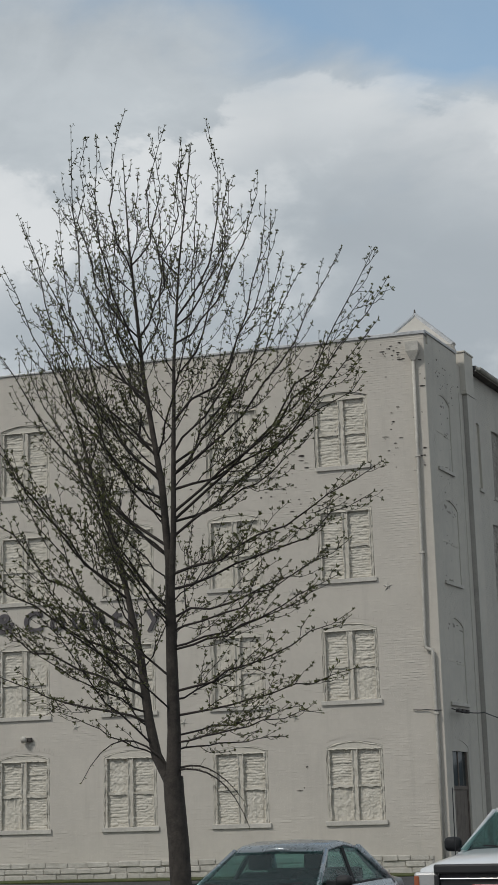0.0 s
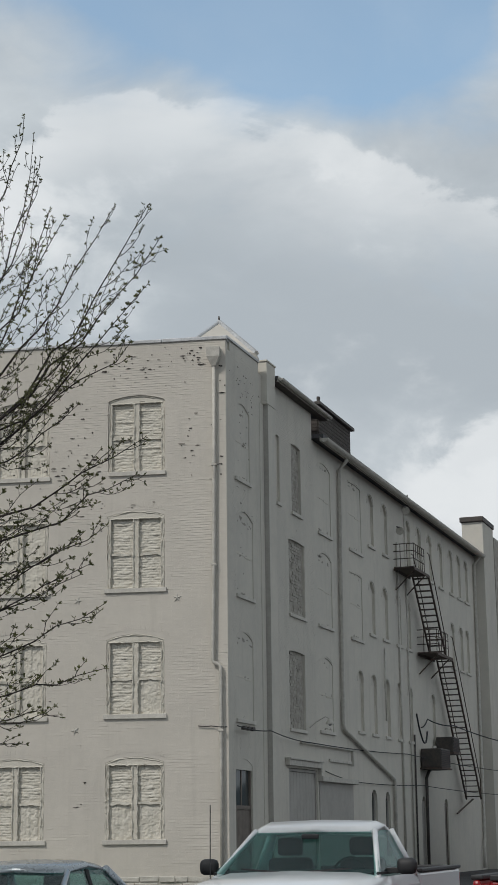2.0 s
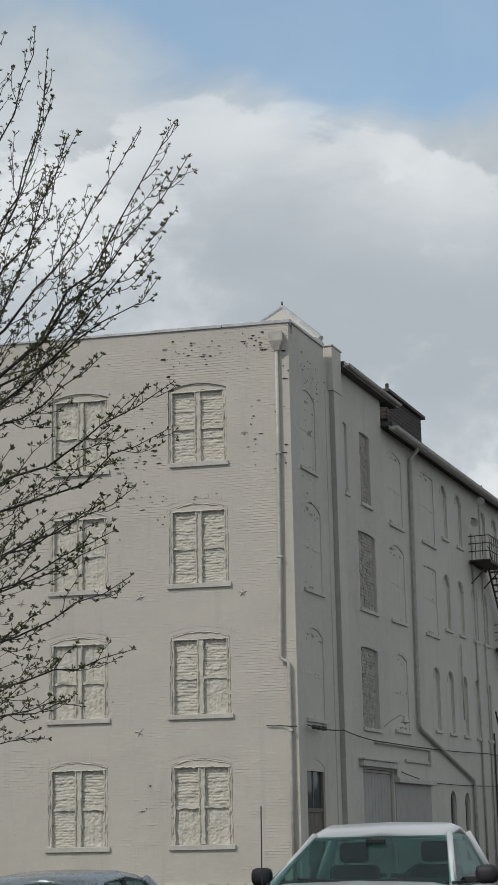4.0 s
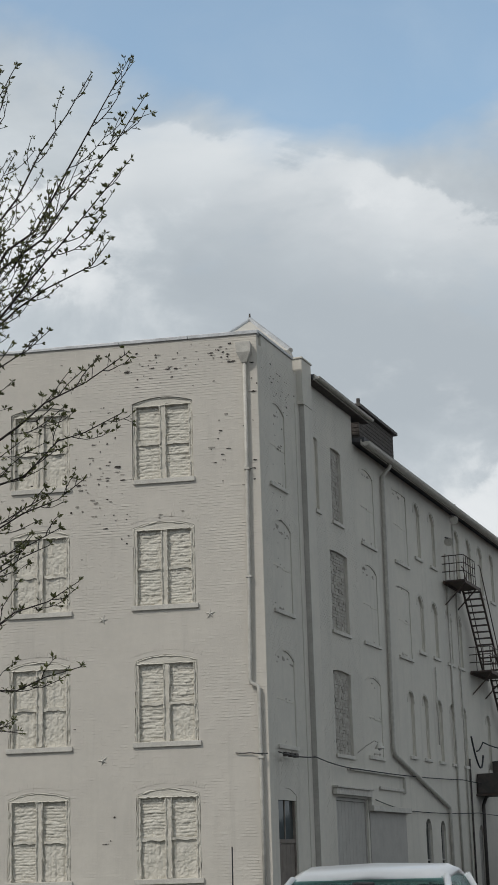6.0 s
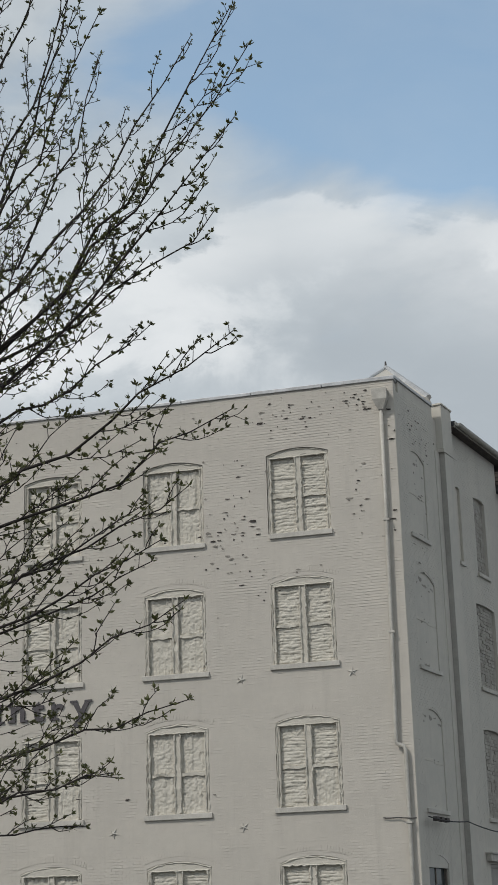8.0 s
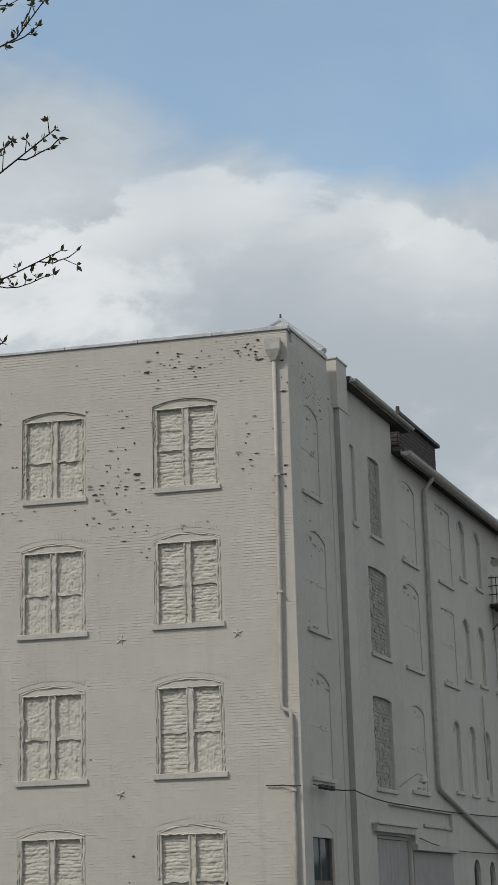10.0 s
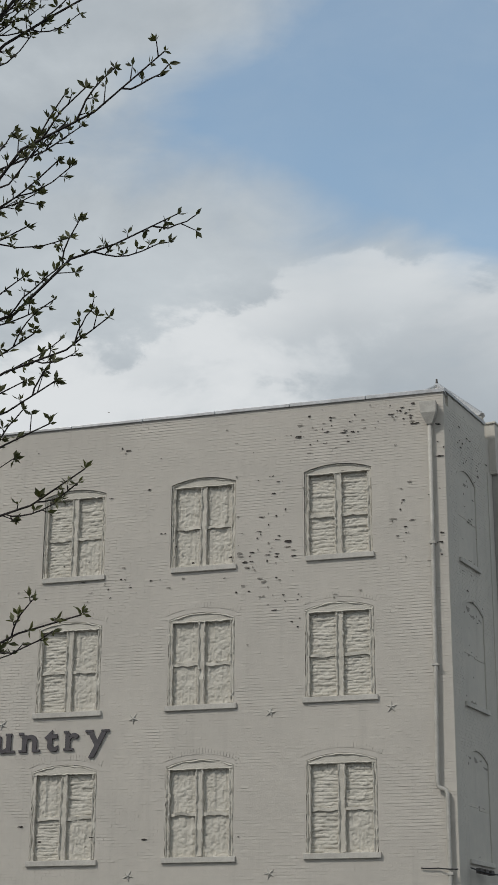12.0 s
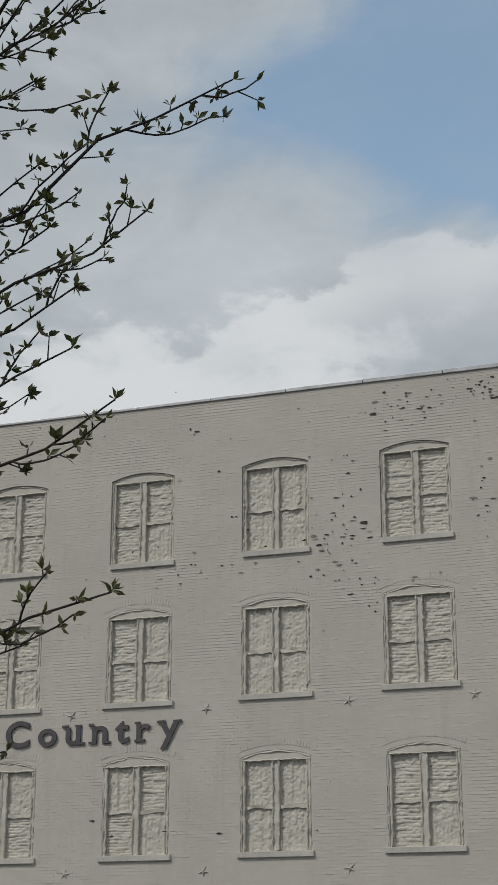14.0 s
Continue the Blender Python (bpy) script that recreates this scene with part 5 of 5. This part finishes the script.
def seat(v, x, y, z, name="seat"):
    bm = bmesh.new()
    add_box(bm, (x - 0.26, y, z), (x + 0.26, y + 0.16, z + 0.58), 0.06)
    part(name, bm, SEAT, v, smooth=True)
    bm = bmesh.new()
    add_box(bm, (x - 0.15, y + 0.02, z + 0.60), (x + 0.15, y + 0.12, z + 0.80), 0.045)
    part("headrest", bm, SEAT, v, smooth=True)


def mirror(v, x, y, z, s, big, mat):
    bm = bmesh.new()
    add_box(bm, (min(x, x + s * big[0]), y - 0.07, z), (max(x, x + s * big[0]), y + 0.07, z + big[1]), 0.055)
    part("mirror", bm, mat, v, smooth=True)
    part("mirror_arm", boxes(((min(x - s * 0.12, x + s * 0.03), y - 0.02, z + 0.01), (max(x - s * 0.12, x + s * 0.03), y + 0.05, z + 0.07)), bevel=0.01), mat, v)


def steering(v, x, y, z):
    pts = [(x + 0.18 * math.cos(a), y + 0.06 * math.sin(a), z + 0.16 * math.sin(a)) for a in [i * math.tau / 16 for i in range(17)]]
    part("steering_wheel", tube(pts, 0.016, 5), RUBBER, v)


def sedan(m):
    v = thing("sedan", "silver-blue four-door sedan parked nose out", "car", m)
    H = 0.88
    rings = [hull_ring(-2.35, H * 0.72, 0.30, 0.62, 0.02), hull_ring(-2.20, H * 0.92, 0.24, 0.74, 0.03), hull_ring(-1.6, H, 0.20, 0.86, 0.04), hull_ring(-0.95, H, 0.20, 0.98, 0.03), hull_ring(0.4, H, 0.20, 1.00, 0.0),
             hull_ring(1.5, H, 0.20, 1.02, 0.02), hull_ring(2.1, H * 0.94, 0.26, 1.00, 0.03), hull_ring(2.35, H * 0.80, 0.34, 0.86, 0.02)]
    part("body", loft(rings), CAR_SILVER, v, smooth=True)
    cabin(v, (-0.98, 1.62, 0.99), (-0.12, 0.98, 1.44), CAR_SILVER, 0.80, 0.60, mid=(0.47,))
    part("dashboard", boxes(((-0.7, -0.85, 0.95), (0.7, -0.45, 1.06)), bevel=0.03), RUBBER, v)
    for x in (-0.36, 0.36):
        seat(v, x, 0.05, 0.55)
    bm = bmesh.new()
    add_box(bm, (-0.62, 0.95, 0.6), (0.62, 1.1, 1.15), 0.05)
    part("rear_seat", bm, SEAT, v)
    steering(v, 0.36, -0.38, 1.0)
    for s in (-1, 1):
        mirror(v, s * 0.90, -0.70, 0.98, s, (0.20, 0.13), RUBBER)
        part("headlight", boxes(((s * 0.48 - 0.14, -2.30, 0.60), (s * 0.48 + 0.14, -2.16, 0.73)), bevel=0.03), LAMP, v)
        for y in (-1.42, 1.36):
            wheel(v, s * 0.79, y, 0.32, 0.20)
        part("door_handle", boxes(((s * 0.885 - 0.01, 0.15, 0.86), (s * 0.885 + 0.01, 0.33, 0.90)), bevel=0.006), CAR_SILVER, v)
    part("grille", boxes(((-0.34, -2.37, 0.50), (0.34, -2.30, 0.62)), bevel=0.01), RUBBER, v)
    return v


def pickup(m, label, mat, name="pickup_truck", roof_h=1.83, front_detail=True):
    v = thing(name, label, "truck", m)
    H = 0.98
    hood = 1.29
    rings = [hull_ring(-2.78, H * 0.86, 0.45, 1.12, 0.02), hull_ring(-2.66, H * 0.95, 0.40, 1.20, 0.03), hull_ring(-1.9, H, 0.40, 1.26, 0.05), hull_ring(-1.25, H, 0.38, hood + 0.02, 0.05), hull_ring(-1.05, H, 0.38, 1.32, 0.0),
             hull_ring(0.42, H, 0.38, 1.33, 0.0)]
    part("body", loft(rings), mat, v, smooth=True)
    # cargo bed: four walls and a floor
    part("bed_floor", boxes(((-0.9, 0.47, 0.60), (0.9, 2.80, 0.66))), mat, v)
    for s in (-1, 1):
        part("bed_side", boxes(((s * 0.97 - 0.07 if s > 0 else -0.98, 0.46, 0.42), (0.98 if s > 0 else -0.90, 2.82, 1.30)), bevel=0.03), mat, v)
        part("bed_rail", boxes(((s * 0.94 - 0.06, 0.46, 1.303), (s * 0.94 + 0.06, 2.80, 1.345)), bevel=0.012), RUBBER, v)
        bm = bmesh.new()
        pts = [(1.55 + 0.52 * math.cos(a), 0.42 + 0.55 * math.sin(a)) for a in [math.pi * i / 12 for i in range(13)]]
        for (ya, za), (yb, zb) in zip(pts, pts[1:]):
            add_box(bm, (s * 0.975 - 0.02, min(ya, yb) - 0.03, min(za, zb) - 0.03), (s * 0.975 + 0.045, max(ya, yb) + 0.03, max(za, zb) + 0.03), 0.012)
        part("wheel_arch", bm, mat, v)
        for y in (-1.75, 1.55):
            wheel(v, s * 0.84, y, 0.38, 0.25)
        part("tail_light", boxes(((s * 0.90 - 0.08, 2.80, 0.86), (s * 0.90 + 0.08, 2.86, 1.26)), bevel=0.015), TAIL, v)
        mirror(v, s * 1.00, -0.78, 1.31, s, (0.21, 0.17), RUBBER)
        part("headlight", boxes(((s * 0.72 - 0.20, -2.80, 0.92), (s * 0.72 + 0.20, -2.64, 1.14)), bevel=0.03), LAMP, v)
        part("door_handle", boxes(((s * 0.985 - 0.02, 0.05, 1.04), (s * 0.985 + 0.02, 0.25, 1.10)), bevel=0.01), RUBBER, v)
    part("bed_front", boxes(((-0.9, 0.46, 0.66), (0.9, 0.52, 1.30))), mat, v)
    part("tailgate", boxes(((-0.81, 2.74, 0.60), (0.81, 2.81, 1.29)), bevel=0.02), mat, v)
    part("tailgate_trim", boxes(((-0.81, 2.72, 1.293), (0.81, 2.83, 1.345)), bevel=0.012), RUBBER, v)
    part("bumper", boxes(((-0.92, 2.83, 0.45), (0.92, 2.98, 0.64)), bevel=0.03), CHROME, v)
    cabin(v, (-1.22, 0.40, 1.33), (-0.42, 0.26, roof_h), mat, 0.92, 0.70)
    part("antenna", tube([(-0.90, -1.35, 1.08), (-0.90, -1.33, 2.05)], 0.006, 5), RUBBER, v)
    part("dashboard", boxes(((-0.8, -1.05, 1.24), (0.8, -0.6, 1.36)), bevel=0.03), RUBBER, v)
    for x in (-0.42, 0.42):
        seat(v, x, -0.02, 0.90)
    steering(v, 0.42, -0.55, 1.32)
    part("grille", boxes(((-0.62, -2.86, 0.70), (0.62, -2.76, 1.19)), bevel=0.03), RUBBER, v)
    part("grille_bar", boxes(((-0.60, -2.885, 1.06), (0.60, -2.862, 1.075)), bevel=0.005), CHROME, v)
    part("grille_frame", boxes(((-0.66, -2.90, 1.12), (0.66, -2.84, 1.22)), ((-0.66, -2.90, 0.68), (-0.60, -2.84, 1.12)), ((0.60, -2.90, 0.68), (0.66, -2.84, 1.12)), bevel=0.02), RUBBER, v)
    part("rear_view_mirror", boxes(((-0.10, -0.62, 1.68), (0.10, -0.59, 1.735)), bevel=0.015), RUBBER, v)
    part("badge", boxes(((-0.24, -2.89, 0.90), (0.24, -2.862, 1.01)), bevel=0.008), TAIL, v, "plain red badge")
    for s in (-1, 1):
        part("marker_light", boxes(((s * 0.885 - 0.03, -2.81, 0.94), (s * 0.885 + 0.03, -2.66, 1.10)), bevel=0.012), ORANGE_ROOF, v, "amber marker light")
    part("front_bumper", boxes(((-0.95, -2.92, 0.42), (0.95, -2.72, 0.64)), bevel=0.04), CHROME, v)
    # unreadable lettering on the doors
    for s in (-1, 1):
        for i in range(4):
            y = -0.75 + i * 0.13
            part("lettering", boxes(((s * 0.984 - 0.004, y, 0.86), (s * 0.984 + 0.004, y + 0.08, 1.0))), DARK_METAL, v)
    return v


sedan(pose(3.09, -32.75, 0, 0, 0, -7))
pickup(pose(6.225, -31.45, 0, 0, 0, -9), "white single-cab pickup truck parked nose out", CAR_WHITE)
pickup(pose(9.42, -32.0, 0, 0, 0, 169), "bright red pickup truck parked tail out", CAR_RED, roof_h=1.84)


# ---------------------------------------------------------------- distance
def brick_house():
    h = thing("brick_building", "red brick building with an orange roof behind the lot", "building", pose(6.5, 56, 0))
    part("wall", boxes(((-1.8, 0, 0), (24, 14, 8.45))), RED_BRICK, h)
    part("cornice", boxes(((-2.0, -0.3, 7.35), (24.2, -0.003, 7.85)), bevel=0.05), TRIM_WHITE, h)
    bm = bmesh.new()
    prism(bm, [(-2.1, 8.46), (24.3, 8.46), (23.5, 10.6), (-1.6, 10.6)], -0.2, 6.0)
    part("roof", bm, ORANGE_ROOF, h)
    for i in range(7):
        x = -0.2 + i * 3.2
        w = part("window", boxes(((x, -0.06, 3.0), (x + 1.3, -0.004, 6.0))), PANE, h)
        part("frame", boxes(((x - 0.15, -0.12, 2.85), (x, -0.004, 6.15)), ((x + 1.3, -0.12, 2.85), (x + 1.45, -0.004, 6.15)), ((x, -0.12, 6.0), (x + 1.3, -0.062, 6.15)), ((x, -0.12, 4.45), (x + 1.3, -0.062, 4.55))), TRIM_WHITE, w)


brick_house()
shed = thing("shed", "blue-grey metal shed with a pitched roof", "shed", pose(10.5, 22, 0))
part("body", boxes(((-2.2, 0, 0), (3.5, 6, 3.0))), SHED_BLUE, shed)
bm = bmesh.new()
prism(bm, [(-2.4, 3.0), (3.7, 3.0), (0.6, 4.6)], -0.2, 6.2)
part("roof", bm, SHED_BLUE, shed)
gate = thing("rail_fence", "white metal rail fence beside the tower", "fence", pose(8.35, 40, 0))
for z in (1.0, 2.0, 3.0):
    part("rail", boxes(((0, 0, z), (2.6, 0.08, z + 0.12))), TRIM_WHITE, gate)
for x in (0, 1.25, 2.5):
    part("post", boxes(((x, -0.02, 0), (x + 0.14, 0.1, 3.3))), TRIM_WHITE, gate)

neighbour = thing("brick_neighbour", "red brick neighbouring building beyond the front wall", "building", pose(WEST - 0.05, 1.6, 0))
part("wall", boxes(((-14, 0, 0), (0, 12, 17.3))), RED_BRICK, neighbour)
part("coping", boxes(((-14.1, -0.08, 17.303), (0.0, 0.4, 17.45)), bevel=0.02), COPING, neighbour)
tagged(part("wall_wing", boxes(((WEST - 3.5, 0.1, 0.0), (WEST - 0.003, 0.5, 16.2))), PAINT), "painted brick wing beyond the front wall", "wall", kind="structure")


def far_tree(m, seed):
    rng = random.Random(seed)
    t = thing("bare_tree", "small leafless tree in the distance", "tree", m)
    wood = Shell()
    trunk = [Vector((0, 0, 0)), Vector((0.1, 0, 3.0)), Vector((0, 0, 6.0)), Vector((0.1, 0.1, 9.5))]
    wood.tube(trunk, 0.22, 0.03, 6)
    wood.make("trunk", BARK, t)
    crown = Shell()
    for i in range(26):
        p, d = along(trunk, rng.uniform(0.35, 0.98))
        w = Vector((rng.gauss(0, 1), rng.gauss(0, 1), rng.uniform(0.5, 1.4))).normalized()
        q = bowed(p, p + w * rng.uniform(1.2, 2.8), w, 5, rng, 0.08)
        crown.tube(q, 0.05, 0.012, 4)
        for j in range(7):
            a, b = along(q, rng.uniform(0.3, 1))
            w2 = (b + Vector((rng.gauss(0, 0.6), rng.gauss(0, 0.6), rng.gauss(0.2, 0.5)))).normalized()
            crown.tube([a, a + w2 * rng.uniform(0.5, 1.2)], 0.022, 0.008, 3)
    crown.make("crown", TWIG, t)


far_tree(pose(8.0, 50, 0), 4)
bed = bpy.data.objects["grass_strip"]


def rubble_base():
    """Rough painted stones at the foot of the front wall."""
    rng = random.Random(9)
    for k in range(3):
        x = WEST + 0.1
        while x < -0.7:
            w = rng.uniform(0.35, 0.8)
            bm = bmesh.new()
            d = rng.uniform(0.02, 0.07)
            add_box(bm, (x, -d, 0.05 + k * 0.19), (min(x + w - 0.012, -0.65), 0.0, 0.05 + k * 0.19 + rng.uniform(0.15, 0.185)), 0.022)
            wobble(bm, 0.024, x)
            part("stone", bm, RUBBLE, wall_front)
            x += w


rubble_base()


# ---------------------------------------------------------------- painted bricks, course by course
def brick_shape(dx, dz, lip, top, skew):
    """Five faces of a painted brick whose lower edge stands out further than its upper one."""
    v = [(0, 0.004, 0), (dx, 0.004, 0), (dx, 0.004, dz), (0, 0.004, dz), (0, -lip, 0), (dx, -lip * skew, 0), (dx, -top, dz), (0, -top, dz)]
    return v, [(4, 5, 6, 7), (0, 1, 5, 4), (1, 2, 6, 5), (2, 3, 7, 6), (3, 0, 4, 7)]


def brick_courses(wall, x0, x1, z1, openings, seed, depth, single):
    """Courses over one wall; those inside the stretch `single` are pieces of their own."""
    rng = random.Random(seed)
    gap, length = 0.009, 0.213
    shapes = []
    for lip in (0.004, 0.007, 0.010, 0.013):
        v, f = brick_shape(length - 0.005, COURSE - gap, lip * depth, 0.003 * depth, 0.8)
        me = bpy.data.meshes.new("brick")
        me.from_pydata(v, [], f)
        me.materials.append(wall.data.materials[0])
        shapes.append(me)
    verts, faces, count = [], [], 0
    m = wall.matrix_world.copy()
    for row in range(int(z1 / COURSE)):
        z = row * COURSE + 0.004
        x = x0 - (length / 2 if row % 2 else 0)
        while x < x1:
            a, b = max(x, x0 + 0.002), min(x + length - 0.005, x1 - 0.002)
            x += length
            for o in openings:
                if o[2] - 0.04 < z + COURSE and z < o[3] + o[4] + 0.02:
                    lo, hi = o[0] - 0.03, o[1] + 0.03
                    if a >= lo and b <= hi:
                        b = a
                    elif a < lo < b:
                        b = lo
                    elif a < hi < b:
                        a = hi
            if b - a < 0.03:
                continue
            patch = 0.08 + 1.2 * noise.noise(Vector((a * 0.45, seed, z * 0.9))) + 0.5 * noise.noise(Vector((a * 1.4, seed, z * 4.0)))
            lip = (0.0010 + 0.0075 * min(1, max(0, patch)) + abs(rng.gauss(0, 0.0022))) * depth
            zz = z + 0.016 * noise.noise(Vector((a * 0.35, 7 + seed, z * 0.4))) + rng.uniform(-0.003, 0.003)
            if count < 300 and single(a, z) and b - a > length - 0.007:
                ob = new("brick", shapes[min(3, int(lip / depth / 0.0038))])
                ob.parent = wall
                ob.matrix_local = Matrix.Translation((a, 0, zz))
                count += 1
                continue
            v, f = brick_shape(b - a, COURSE - gap, lip, 0.003 * depth, rng.uniform(0.6, 1.2))
            n = len(verts)
            verts += [(a + p[0], p[1], zz + p[2]) for p in v]
            faces += [tuple(n + k for k in q) for q in f]
    me = bpy.data.meshes.new("brickwork")
    me.from_pydata(verts, [], faces)
    me.materials.append(wall.data.materials[0])
    ob = new("brickwork", me)
    ob.parent = wall
    tagged(ob, "painted brick courses", kind="stuff")


brick_courses(wall_front, WEST, CORNER, TOP, front_openings, 4, 1.0, lambda x, z: x > -2.6 and z > 15.6)
brick_courses(wall_side, SIDE_START, 9.0, HIGH, low_open + [(2.94, 4.22, 0.0, TOP, 0.0), (5.2, 9.1, 3.5, 4.95, 0.0)], 9, 0.8, lambda x, z: x < 2.9 and z > 14.3)
